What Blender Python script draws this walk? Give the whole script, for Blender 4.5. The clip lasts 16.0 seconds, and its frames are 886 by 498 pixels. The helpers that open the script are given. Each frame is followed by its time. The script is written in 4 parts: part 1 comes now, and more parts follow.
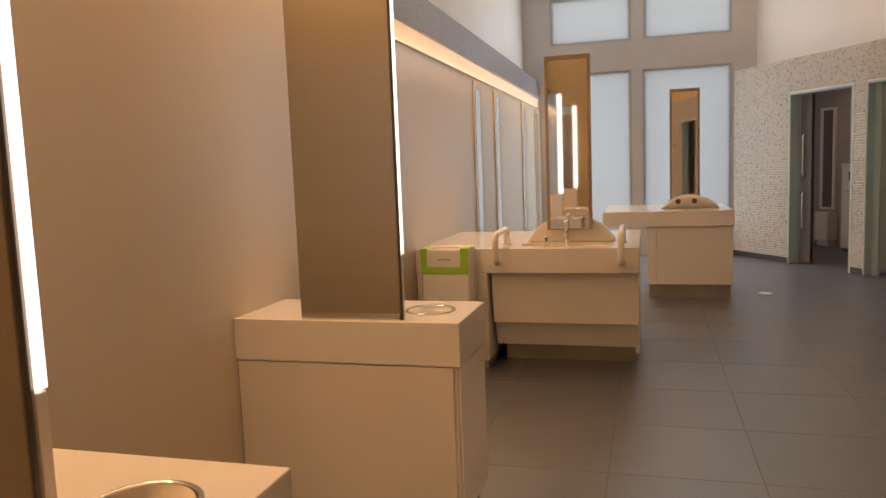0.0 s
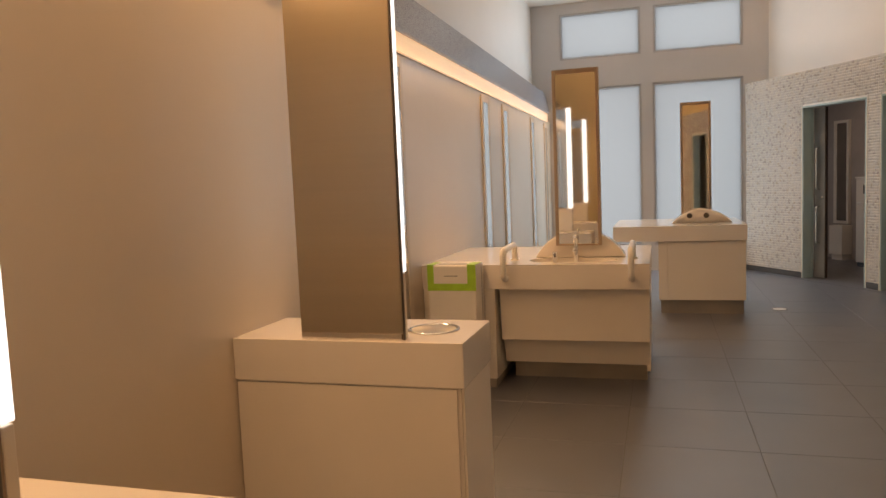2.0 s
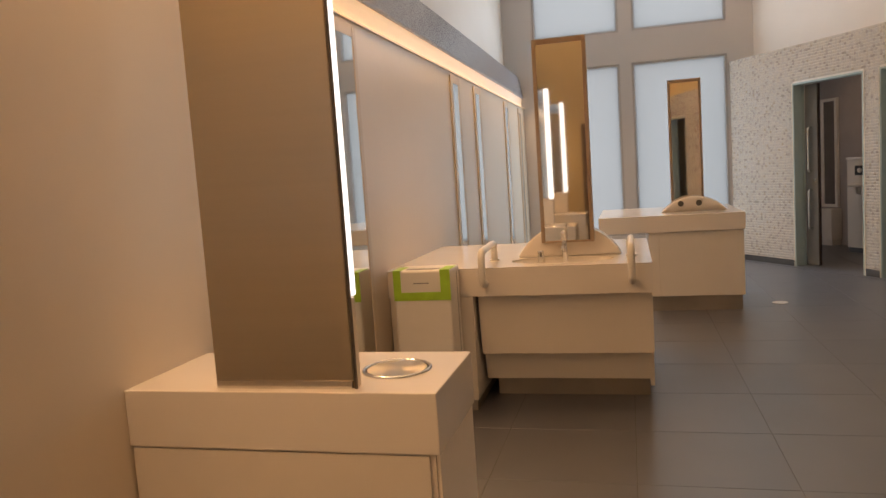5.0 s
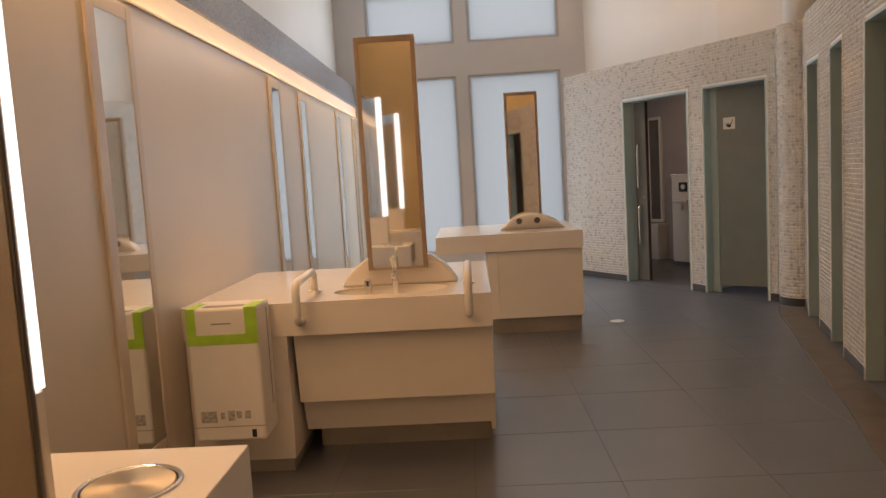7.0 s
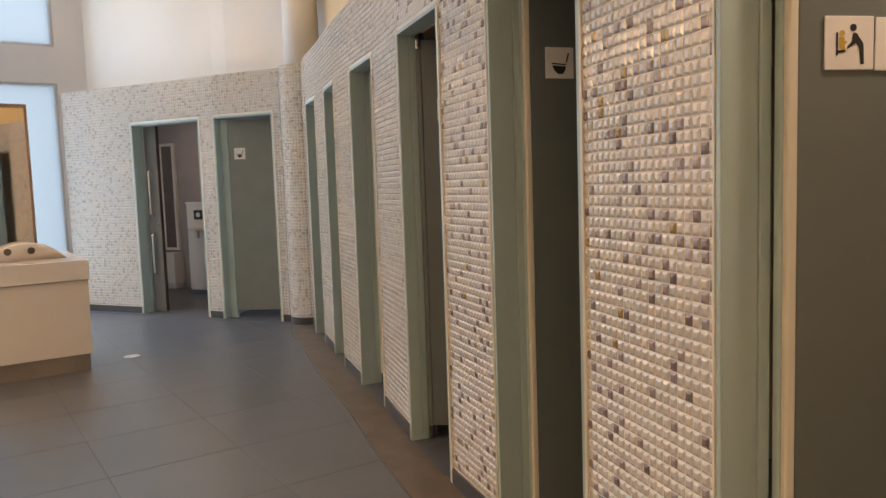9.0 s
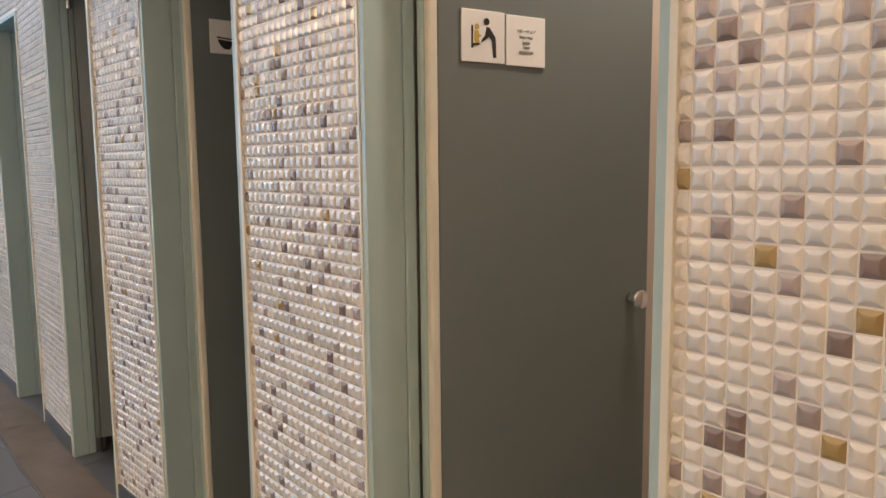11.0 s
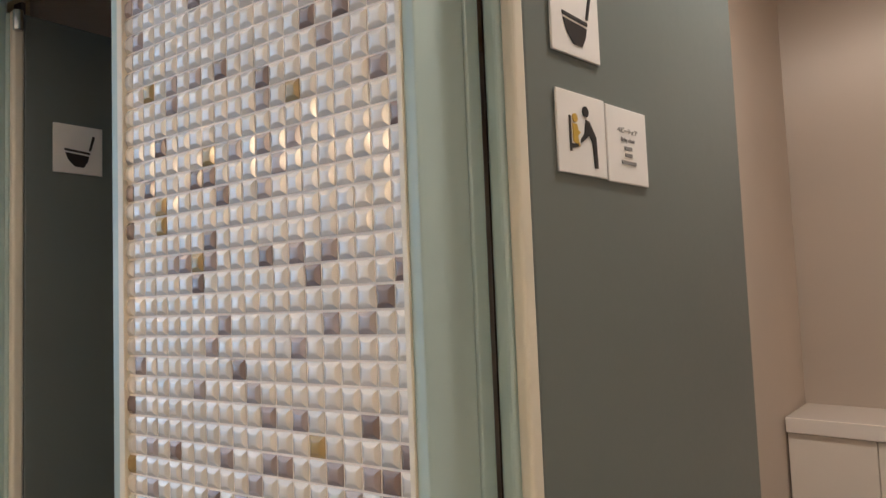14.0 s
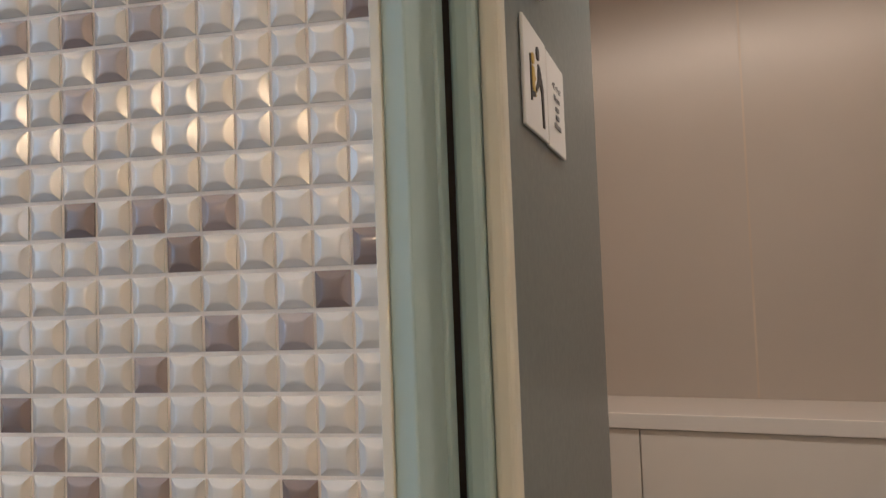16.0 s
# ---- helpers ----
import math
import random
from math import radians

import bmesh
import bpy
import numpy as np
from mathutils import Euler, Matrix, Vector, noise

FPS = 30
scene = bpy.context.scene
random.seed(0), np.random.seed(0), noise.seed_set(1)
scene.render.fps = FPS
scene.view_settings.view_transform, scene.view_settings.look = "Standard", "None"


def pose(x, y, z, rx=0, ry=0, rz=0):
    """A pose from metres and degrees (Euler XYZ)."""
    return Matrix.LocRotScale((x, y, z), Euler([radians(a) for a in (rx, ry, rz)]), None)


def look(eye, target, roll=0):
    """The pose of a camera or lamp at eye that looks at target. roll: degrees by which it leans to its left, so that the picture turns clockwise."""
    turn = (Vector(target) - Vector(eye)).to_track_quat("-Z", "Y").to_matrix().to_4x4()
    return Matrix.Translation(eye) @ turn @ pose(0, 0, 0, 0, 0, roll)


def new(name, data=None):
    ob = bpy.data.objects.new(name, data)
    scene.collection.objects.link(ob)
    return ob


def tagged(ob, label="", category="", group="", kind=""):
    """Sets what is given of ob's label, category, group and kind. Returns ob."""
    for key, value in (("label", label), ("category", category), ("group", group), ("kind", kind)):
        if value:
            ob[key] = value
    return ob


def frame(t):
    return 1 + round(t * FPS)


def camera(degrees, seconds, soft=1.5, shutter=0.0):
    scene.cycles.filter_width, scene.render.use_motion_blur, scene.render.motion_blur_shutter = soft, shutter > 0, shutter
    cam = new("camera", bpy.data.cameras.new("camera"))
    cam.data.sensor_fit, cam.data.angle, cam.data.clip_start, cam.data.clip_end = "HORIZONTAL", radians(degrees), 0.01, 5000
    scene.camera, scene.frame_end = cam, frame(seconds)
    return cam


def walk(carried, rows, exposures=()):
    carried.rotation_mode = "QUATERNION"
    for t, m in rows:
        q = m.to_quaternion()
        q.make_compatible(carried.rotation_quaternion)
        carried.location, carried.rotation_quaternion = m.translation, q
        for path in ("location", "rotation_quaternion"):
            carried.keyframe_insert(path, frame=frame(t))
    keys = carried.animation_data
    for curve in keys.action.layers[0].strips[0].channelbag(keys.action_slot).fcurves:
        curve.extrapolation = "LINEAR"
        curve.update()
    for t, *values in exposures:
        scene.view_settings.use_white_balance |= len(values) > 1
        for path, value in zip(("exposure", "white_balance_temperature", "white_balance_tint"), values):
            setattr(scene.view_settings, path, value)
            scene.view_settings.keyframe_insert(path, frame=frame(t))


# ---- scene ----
cam = camera(62.5, 16.0)
PATH = [
    (0, (1.524, -1.194, 1.324), (0.982, 0.719, 1.107), -2.2),
    (0.5, (1.535, -1.193, 1.323), (0.962, 0.711, 1.098), -2.6),
    (1, (1.535, -1.172, 1.323), (0.948, 0.728, 1.104), -2.6),
    (1.5, (1.532, -1.151, 1.33), (0.941, 0.749, 1.133), -2.5),
    (2, (1.532, -1.122, 1.328), (0.961, 0.787, 1.151), -2.4),
    (2.5, (1.491, -1.097, 1.334), (0.952, 0.822, 1.172), -2.8),
    (3, (1.371, -1.011, 1.341), (0.881, 0.922, 1.19), -3.4),
    (3.5, (1.341, -0.911, 1.336), (0.866, 1.025, 1.179), -3.8),
    (3.7, (1.357, -0.859, 1.332), (0.851, 1.07, 1.171), -3.8),
    (5.8, (1.377, -0.15, 1.316), (0.9, 1.78, 1.099), -3.7),
    (6, (1.403, -0.065, 1.328), (0.949, 1.871, 1.11), -3.3),
    (6.5, (1.447, 0.045, 1.321), (1.072, 1.997, 1.106), -2.8),
    (7, (1.39, 0.108, 1.333), (1.311, 2.097, 1.138), -3.4),
    (7.5, (1.315, 0.134, 1.326), (1.599, 2.106, 1.152), -4.0),
    (8, (1.323, 0.122, 1.325), (1.944, 2.016, 1.156), -3.5),
    (8.5, (1.368, 0.123, 1.315), (2.277, 1.896, 1.145), -2.6),
    (9, (1.423, 0.116, 1.317), (2.548, 1.76, 1.14), -1.9),
    (9.5, (1.493, 0.076, 1.317), (2.805, 1.575, 1.137), -1.2),
    (10, (1.525, 0.06, 1.318), (2.977, 1.422, 1.133), -0.7),
    (10.2, (1.534, 0.052, 1.315), (3.028, 1.368, 1.129), -0.6),
    (12.3, (1.817, 0.342, 1.289), (3.598, 1.198, 0.983), -0.6),
    (12.5, (1.855, 0.402, 1.284), (3.631, 1.273, 0.991), -0.7),
    (13, (2.004, 0.512, 1.327), (3.767, 1.455, 1.267), 0.0),
    (13.5, (2.078, 0.599, 1.367), (3.879, 1.462, 1.474), -0.3),
    (14, (2.049, 0.782, 1.369), (3.931, 1.444, 1.51), -2.2),
    (14.5, (2.029, 0.919, 1.346), (3.962, 1.423, 1.443), -2.5),
    (15, (2.122, 0.956, 1.346), (4.085, 1.335, 1.414), -1.6),
    (15.5, (2.226, 1.008, 1.337), (4.219, 1.139, 1.444), -2.35),
    (16, (2.288, 1.104, 1.378), (4.275, 0.899, 1.471), -2.1),
]
EXPOSURES = [(0.0, 0.52, 8200, 24), (3.7, 0.52, 8000, 22), (6.5, 0.52, 8000, 25), (7.0, 0.5, 7800, 24), (7.5, 0.64, 7600, 23), (8.5, 0.85, 7100, 20), (9.0, 1.05, 6600, 16), (9.5, 1.3, 5950, 13), (10.2, 1.35, 5800, 12), (12.3, 1.45, 5050, 11), (13.5, 1.22, 5200, 10), (14.0, 1.3, 5150, 9), (14.5, 1.38, 5150, 9), (15.4, 1.2, 5250, 9), (16.0, 1.03, 5050, 8)]
walk(cam, [(t, look(eye, target, roll)) for t, eye, target, roll in PATH], EXPOSURES)

# ---- light: overcast daylight behind frosted windows, warm cove lamps ----
WINDOW_GLOW = 0.8
COVE = 0.25
COVE_LAMP = 38.0
STRIP = 1.1
UPLIGHT = 44.0
DAYLIGHT = 8.8
CUBICLE = 5.4
CEILING_H = 3.78

world = bpy.data.worlds.new("sky")
scene.world = world
world.use_nodes = True
wn = world.node_tree
sky = wn.nodes.new("ShaderNodeTexSky")
sky.sky_type = "NISHITA"
sky.sun_disc = False
sky.sun_elevation, sky.sun_rotation = radians(40), radians(20)
wn.links.new(sky.outputs[0], wn.nodes["Background"].inputs[0])
wn.nodes["Background"].inputs[1].default_value = 0.08


def area_lamp(name, m, sx, sy, watts, color, spread=180.0):
    data = bpy.data.lights.new(name, "AREA")
    data.shape, data.size, data.size_y, data.energy, data.color = "RECTANGLE", sx, sy, watts, color
    data.spread = radians(spread)
    ob = new(name, data)
    ob.matrix_world = m
    return ob


# ---- materials ----
def material(name):
    m = bpy.data.materials.new(name)
    m.use_nodes = True
    nt = m.node_tree
    return m, nt, nt.nodes["Principled BSDF"]


def noise_node(nt, scale, detail=3.0, stretch=None, space="Object"):
    tc = nt.nodes.new("ShaderNodeTexCoord")
    n = nt.nodes.new("ShaderNodeTexNoise")
    n.inputs["Scale"].default_value, n.inputs["Detail"].default_value = scale, detail
    if stretch:
        mp = nt.nodes.new("ShaderNodeMapping")
        mp.inputs["Scale"].default_value = stretch
        nt.links.new(tc.outputs[space], mp.inputs[0])
        nt.links.new(mp.outputs[0], n.inputs["Vector"])
    else:
        nt.links.new(tc.outputs[space], n.inputs["Vector"])
    return n


def ramp(nt, fac, stops):
    r = nt.nodes.new("ShaderNodeValToRGB")
    e = r.color_ramp.elements
    while len(e) < len(stops):
        e.new(0.5)
    for el, (p, c) in zip(e, stops):
        el.position, el.color = p, (*c, 1)
    nt.links.new(fac, r.inputs[0])
    return r


def plain(name, color, rough=0.5, metal=0.0, vary=0.06, scale=6.0, bump=0.0, bump_scale=120.0, stretch=None, coat=0.0, rough_vary=0.06):
    """Paint, laminate, steel or stone: a base colour with wear at two scales."""
    m, nt, b = material(name)
    big = noise_node(nt, scale, 4.0, stretch)
    lo, hi = [c * (1 - vary) for c in color], [min(1, c * (1 + vary)) for c in color]
    r = ramp(nt, big.outputs[0], [(0.3, lo), (0.7, hi)])
    nt.links.new(r.outputs[0], b.inputs["Base Color"])
    fine = noise_node(nt, bump_scale, 3.0, stretch)
    mr = nt.nodes.new("ShaderNodeMapRange")
    mr.inputs[3].default_value, mr.inputs[4].default_value = max(0.02, rough - rough_vary), rough + rough_vary
    nt.links.new(fine.outputs[0], mr.inputs[0])
    nt.links.new(mr.outputs[0], b.inputs["Roughness"])
    b.inputs["Metallic"].default_value = metal
    b.inputs["Coat Weight"].default_value = coat
    if bump:
        bp = nt.nodes.new("ShaderNodeBump")
        bp.inputs["Strength"].default_value, bp.inputs["Distance"].default_value = bump, 0.002
        nt.links.new(fine.outputs[0], bp.inputs["Height"])
        nt.links.new(bp.outputs[0], b.inputs["Normal"])
    return m


def glow(name, color, strength):
    m, nt, b = material(name)
    b.inputs["Base Color"].default_value = (0.8, 0.8, 0.8, 1)
    b.inputs["Emission Color"].default_value = (*color, 1)
    b.inputs["Emission Strength"].default_value = strength
    return m


def tile_material(name, per_object, shades):
    """Pearl-glazed glass mosaic: shades is a list of (share, colour), picked piece by piece."""
    m, nt, b = material(name)
    src = nt.nodes.new("ShaderNodeObjectInfo" if per_object else "ShaderNodeNewGeometry")
    rnd = src.outputs["Random" if per_object else "Random Per Island"]
    stops, at = [], 0.0
    for share, color in shades:
        stops.append((at, color))
        at += share
    r = ramp(nt, rnd, stops)
    r.color_ramp.interpolation = "CONSTANT"
    grain = noise_node(nt, 90.0, 2.0)
    mix = nt.nodes.new("ShaderNodeMixRGB")
    mix.blend_type = "MULTIPLY"
    mix.inputs[0].default_value = 0.10
    nt.links.new(r.outputs[0], mix.inputs[1])
    nt.links.new(grain.outputs[0], mix.inputs[2])
    nt.links.new(mix.outputs[0], b.inputs["Base Color"])
    b.inputs["Roughness"].default_value = 0.20
    b.inputs["Metallic"].default_value = 0.18
    b.inputs["Coat Weight"].default_value = 1.0
    b.inputs["Coat IOR"].default_value = 1.75
    b.inputs["Coat Roughness"].default_value = 0.09
    return m


PEARL = [(0.30, (0.76, 0.735, 0.69)), (0.35, (0.82, 0.78, 0.72)), (0.20, (0.77, 0.755, 0.73)), (0.15, (0.80, 0.75, 0.67))]
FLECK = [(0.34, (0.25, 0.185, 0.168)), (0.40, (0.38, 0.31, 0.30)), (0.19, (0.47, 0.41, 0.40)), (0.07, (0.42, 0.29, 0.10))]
# the same brown flecks far off, paler: glaze sheen put into the colour
SHEEN_FADED = [(0.5, (0.58, 0.545, 0.51)), (0.38, (0.64, 0.605, 0.57)), (0.12, (0.66, 0.60, 0.50))]
WHITE = plain("white_wall_paint", (0.80, 0.77, 0.73), 0.55, vary=0.03, scale=1.2, bump=0.15, bump_scale=60)
PANEL = plain("satin_wall_panel", (0.72, 0.62, 0.50), 0.34, vary=0.03, scale=1.0, bump=0.03, bump_scale=25)
FASCIA = plain("grey_gloss_fascia", (0.27, 0.26, 0.28), 0.28, vary=0.04, scale=1.0)
FRAME = plain("beige_frame", (0.66, 0.55, 0.43), 0.4, vary=0.05, scale=3)
SOLID = plain("cream_solid_surface", (0.80, 0.74, 0.67), 0.13, vary=0.025, rough_vary=0.04, scale=3, bump=0.02, bump_scale=80)
LAMINATE = plain("cream_laminate", (0.79, 0.72, 0.63), 0.36, vary=0.03, scale=2, bump=0.03, bump_scale=70)
PLINTH = plain("dull_steel_plinth", (0.42, 0.37, 0.31), 0.35, metal=0.6, vary=0.1, scale=4)
STEEL = plain("brushed_steel", (0.56, 0.495, 0.40), 0.34, metal=0.95, vary=0.02, scale=3, bump=0.012, bump_scale=40, stretch=(0.4, 1, 14))
DARKTRIM = plain("dark_metal_trim", (0.16, 0.14, 0.12), 0.32, metal=0.8)
CHROME = plain("chrome", (0.82, 0.82, 0.82), 0.09, metal=1.0, vary=0.02, rough_vary=0.03)
SATIN = plain("satin_chrome", (0.72, 0.70, 0.67), 0.24, metal=1.0, vary=0.03)
MIRROR = plain("mirror_silver", (0.86, 0.87, 0.86), 0.035, metal=1.0, vary=0.005, rough_vary=0.012)
BRONZE = plain("bronze_mirror_frame", (0.42, 0.31, 0.22), 0.34, metal=0.5, vary=0.05)
GREEN = plain("grey_green_steel_frame", (0.40, 0.50, 0.48), 0.38, vary=0.04, scale=3, bump=0.03)
CREAM = plain("cream_edge_trim", (0.72, 0.67, 0.55), 0.4, vary=0.04)
LEAF = plain("dark_grey_green_laminate", (0.158, 0.178, 0.167), 0.33, vary=0.05, scale=2, bump=0.04, bump_scale=90)
RUBBER = plain("black_rubber", (0.03, 0.03, 0.03), 0.6)
GROUT = plain("cream_grout", (0.80, 0.74, 0.67), 0.7, vary=0.05, scale=14, bump=0.3, bump_scale=200)
SKIRT = plain("dark_skirting", (0.07, 0.07, 0.072), 0.35, vary=0.12)
BAND = plain("brown_stone_band", (0.15, 0.115, 0.09), 0.42, vary=0.18, scale=7, bump=0.1)
JOINT = plain("pale_joint", (0.15, 0.14, 0.135), 0.8, vary=0.2, scale=20)
STALL = plain("satin_stall_panel", (0.62, 0.545, 0.465), 0.48, metal=0.35, vary=0.03, scale=2)
STALLW = plain("beige_stall_wall", (0.62, 0.53, 0.44), 0.4, vary=0.04, scale=2)
ROOMGREY = plain("grey_room_wall", (0.42, 0.38, 0.36), 0.5, vary=0.05)
MULLION = plain("grey_window_frame", (0.46, 0.45, 0.45), 0.4, metal=0.2, vary=0.05)
CERAMIC = plain("white_ceramic", (0.82, 0.78, 0.72), 0.1, vary=0.015, coat=0.5)
PLASTIC = plain("white_plastic", (0.82, 0.78, 0.72), 0.33, vary=0.03, bump=0.02)
TAPE = plain("lime_green_tape", (0.36, 0.62, 0.06), 0.4, vary=0.1, scale=15)
SIGNW = plain("white_sign_plate", (0.82, 0.79, 0.75), 0.35, vary=0.03, scale=12)
INK = plain("black_ink", (0.025, 0.022, 0.022), 0.45)
GOLD = plain("ochre_ink", (0.55, 0.36, 0.05), 0.45)
GREYINK = plain("grey_ink", (0.25, 0.24, 0.23), 0.5)
TILE = tile_material("pearl_mosaic", False, PEARL)
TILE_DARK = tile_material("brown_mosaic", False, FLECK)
TILE_SHEEN_FADED = tile_material("sheen_faded_brown_mosaic", False, SHEEN_FADED)
TILE_ONE = tile_material("pearl_mosaic_tile", True, PEARL)
TILE_ONE_DARK = tile_material("brown_mosaic_tile", True, FLECK)
COVE_GLOW = glow("cove_face_glow", (1.0, 0.62, 0.25), COVE)
STRIP_GLOW = glow("mirror_lamp_diffuser", (0.88, 0.95, 1.0), STRIP)


def brushed(m, amount):
    """Stretch a metal's highlights along the wall."""
    nt = m.node_tree
    tan = nt.nodes.new("ShaderNodeTangent")
    tan.direction_type, tan.axis = "RADIAL", "Z"
    b = nt.nodes["Principled BSDF"]
    b.inputs["Anisotropic"].default_value = amount
    nt.links.new(tan.outputs[0], b.inputs["Tangent"])


brushed(STALL, 0.9)
brushed(STEEL, 0.75)


def floor_material():
    """Dark porcelain: each tile a shade of its own, faint cloudy wear."""
    m, nt, b = material("dark_porcelain_tile")
    info = nt.nodes.new("ShaderNodeObjectInfo")
    r = ramp(nt, info.outputs["Random"], [(0.0, (0.094, 0.096, 0.110)), (1.0, (0.104, 0.106, 0.120))])
    n = noise_node(nt, 3.0, 1.0)
    c = ramp(nt, n.outputs[0], [(0.3, (0.88, 0.88, 0.88)), (0.7, (1.0, 1.0, 1.0))])
    mix = nt.nodes.new("ShaderNodeMixRGB")
    mix.blend_type = "MULTIPLY"
    mix.inputs[0].default_value = 1.0
    nt.links.new(r.outputs[0], mix.inputs[1])
    nt.links.new(c.outputs[0], mix.inputs[2])
    nt.links.new(mix.outputs[0], b.inputs["Base Color"])
    b.inputs["Roughness"].default_value = 0.38
    b.inputs["IOR"].default_value = 2.1
    return m


def frosted_material():
    m, nt, b = material("frosted_glass")
    t = nt.nodes.new("ShaderNodeBsdfTranslucent")
    t.inputs[0].default_value = (0.322, 0.312, 0.304, 1)
    g = nt.nodes.new("ShaderNodeBsdfGlossy")
    g.inputs["Roughness"].default_value = 0.25
    mix = nt.nodes.new("ShaderNodeMixShader")
    mix.inputs[0].default_value = 0.05
    nt.links.new(t.outputs[0], mix.inputs[1])
    nt.links.new(g.outputs[0], mix.inputs[2])
    nt.links.new(mix.outputs[0], nt.nodes["Material Output"].inputs[0])
    return m


FLOOR = floor_material()
FROST = frosted_material()


# ---- helpers ----
def thing(name, label, category, x=0.0, y=0.0, z=0.0, group="", kind=""):
    ob = new(name)
    ob.empty_display_size = 0.1
    ob.matrix_basis = pose(x, y, z)
    return tagged(ob, label, category, group, kind)


def mesh_of(bm, name, mat, smooth=False):
    me = bpy.data.meshes.new(name)
    bm.normal_update()
    bm.to_mesh(me)
    bm.free()
    me.materials.append(mat)
    if smooth:
        for p in me.polygons:
            p.use_smooth = True
    return me


def part(name, bm, mat, parent=None, label="", smooth=False):
    ob = new(name, mesh_of(bm, name, mat, smooth))
    if parent:
        ob.parent = parent
        if parent.type == "EMPTY":
            ob.matrix_parent_inverse = parent.matrix_basis.inverted()
    return tagged(ob, label)


def box(x0, x1, y0, y1, z0, z1, bevel=0.0, seg=2, bm=None):
    bm2 = bmesh.new()
    bmesh.ops.create_cube(bm2, size=1.0)
    for v in bm2.verts:
        v.co = Vector(((x0 + x1) / 2 + v.co.x * (x1 - x0), (y0 + y1) / 2 + v.co.y * (y1 - y0), (z0 + z1) / 2 + v.co.z * (z1 - z0)))
    if bevel:
        bmesh.ops.bevel(bm2, geom=bm2.edges[:], offset=bevel, segments=seg, affect="EDGES", profile=0.5)
    return merged(bm, bm2)


def merged(bm, other):
    if bm is None:
        return other
    me = bpy.data.meshes.new("temp")
    other.to_mesh(me)
    other.free()
    bm.from_mesh(me)
    bpy.data.meshes.remove(me)
    return bm


def moved(bm, m):
    bmesh.ops.transform(bm, matrix=m, verts=bm.verts[:])
    return bm


def cylinder(x, y, z0, z1, r, n=24, r2=None, bevel=0.0, bm=None):
    b = bmesh.new()
    bmesh.ops.create_cone(b, cap_ends=True, segments=n, radius1=r, radius2=r if r2 is None else r2, depth=z1 - z0)
    bmesh.ops.translate(b, vec=(x, y, (z0 + z1) / 2), verts=b.verts[:])
    if bevel:
        rim = [e for e in b.edges if abs(e.verts[0].co.z - e.verts[1].co.z) < 1e-6]
        bmesh.ops.bevel(b, geom=rim, offset=bevel, segments=2, affect="EDGES", profile=0.5)
    return merged(bm, b)


def prism(points, z0, z1, bevel=0.0, bm=None):
    """An upright prism over a plan outline."""
    b = bmesh.new()
    f = b.faces.new([b.verts.new((x, y, z0)) for x, y in points])
    top = bmesh.ops.extrude_face_region(b, geom=[f])["geom"]
    bmesh.ops.translate(b, vec=(0, 0, z1 - z0), verts=[v for v in top if isinstance(v, bmesh.types.BMVert)])
    bmesh.ops.recalc_face_normals(b, faces=b.faces[:])
    if bevel:
        bmesh.ops.bevel(b, geom=b.edges[:], offset=bevel, segments=2, affect="EDGES", profile=0.5)
    return merged(bm, b)


def tube(path, r, n=12, bm=None, rounds=5, bend=0.0):
    """A round bar along a path; bend rounds its corners."""
    pts = [Vector(p) for p in path]
    if bend:
        out = [pts[0]]
        for a, c, e in zip(pts, pts[1:], pts[2:]):
            p, q = c + (a - c).normalized() * bend, c + (e - c).normalized() * bend
            out += [p.lerp(c, k / rounds).lerp(c.lerp(q, k / rounds), k / rounds) for k in range(rounds + 1)]
        pts = out + [pts[-1]]
    b = bmesh.new()
    rings, side = [], None
    for i, p in enumerate(pts):
        d = (pts[min(i + 1, len(pts) - 1)] - pts[max(i - 1, 0)]).normalized()
        side = d.orthogonal().normalized() if side is None else (side - d * side.dot(d)).normalized()
        up = d.cross(side)
        rings.append([b.verts.new(p + (side * math.cos(a) + up * math.sin(a)) * r) for a in [2 * math.pi * k / n for k in range(n)]])
    for r0, r1 in zip(rings, rings[1:]):
        for k in range(n):
            b.faces.new((r0[k], r0[(k + 1) % n], r1[(k + 1) % n], r1[k]))
    b.faces.new(rings[0][::-1])
    b.faces.new(rings[-1])
    return merged(bm, b)


def torus(x, y, z, R, r, n=40, k=10):
    b = bmesh.new()
    rings = [[b.verts.new((x + (R + r * math.cos(q)) * math.cos(a), y + (R + r * math.cos(q)) * math.sin(a), z + r * math.sin(q)))
              for q in [2 * math.pi * j / k for j in range(k)]] for a in [2 * math.pi * i / n for i in range(n)]]
    for i in range(n):
        for j in range(k):
            b.faces.new((rings[i][j], rings[(i + 1) % n][j], rings[(i + 1) % n][(j + 1) % k], rings[i][(j + 1) % k]))
    return b


class Run:
    """A straight stretch of wall from p (far) to q (near): local x along it, local y away from the room."""

    def __init__(self, p, q):
        self.p, self.q = Vector((*p, 0)), Vector((*q, 0))
        d = self.q - self.p
        self.length = d.length
        self.m = Matrix.Translation(self.p) @ Matrix.Rotation(math.atan2(d.y, d.x), 4, "Z")

    def box(self, x0, x1, y0, y1, z0, z1, bevel=0.0, bm=None):
        return merged(bm, moved(box(x0, x1, y0, y1, z0, z1, bevel), self.m))


# ---- floor ----
floor = tagged(part("floor", box(-0.6, 7.0, -3.9, 11.8, -0.2, -0.0014), JOINT), "dark charcoal porcelain tile floor with fine pale joints", "floor", kind="structure")

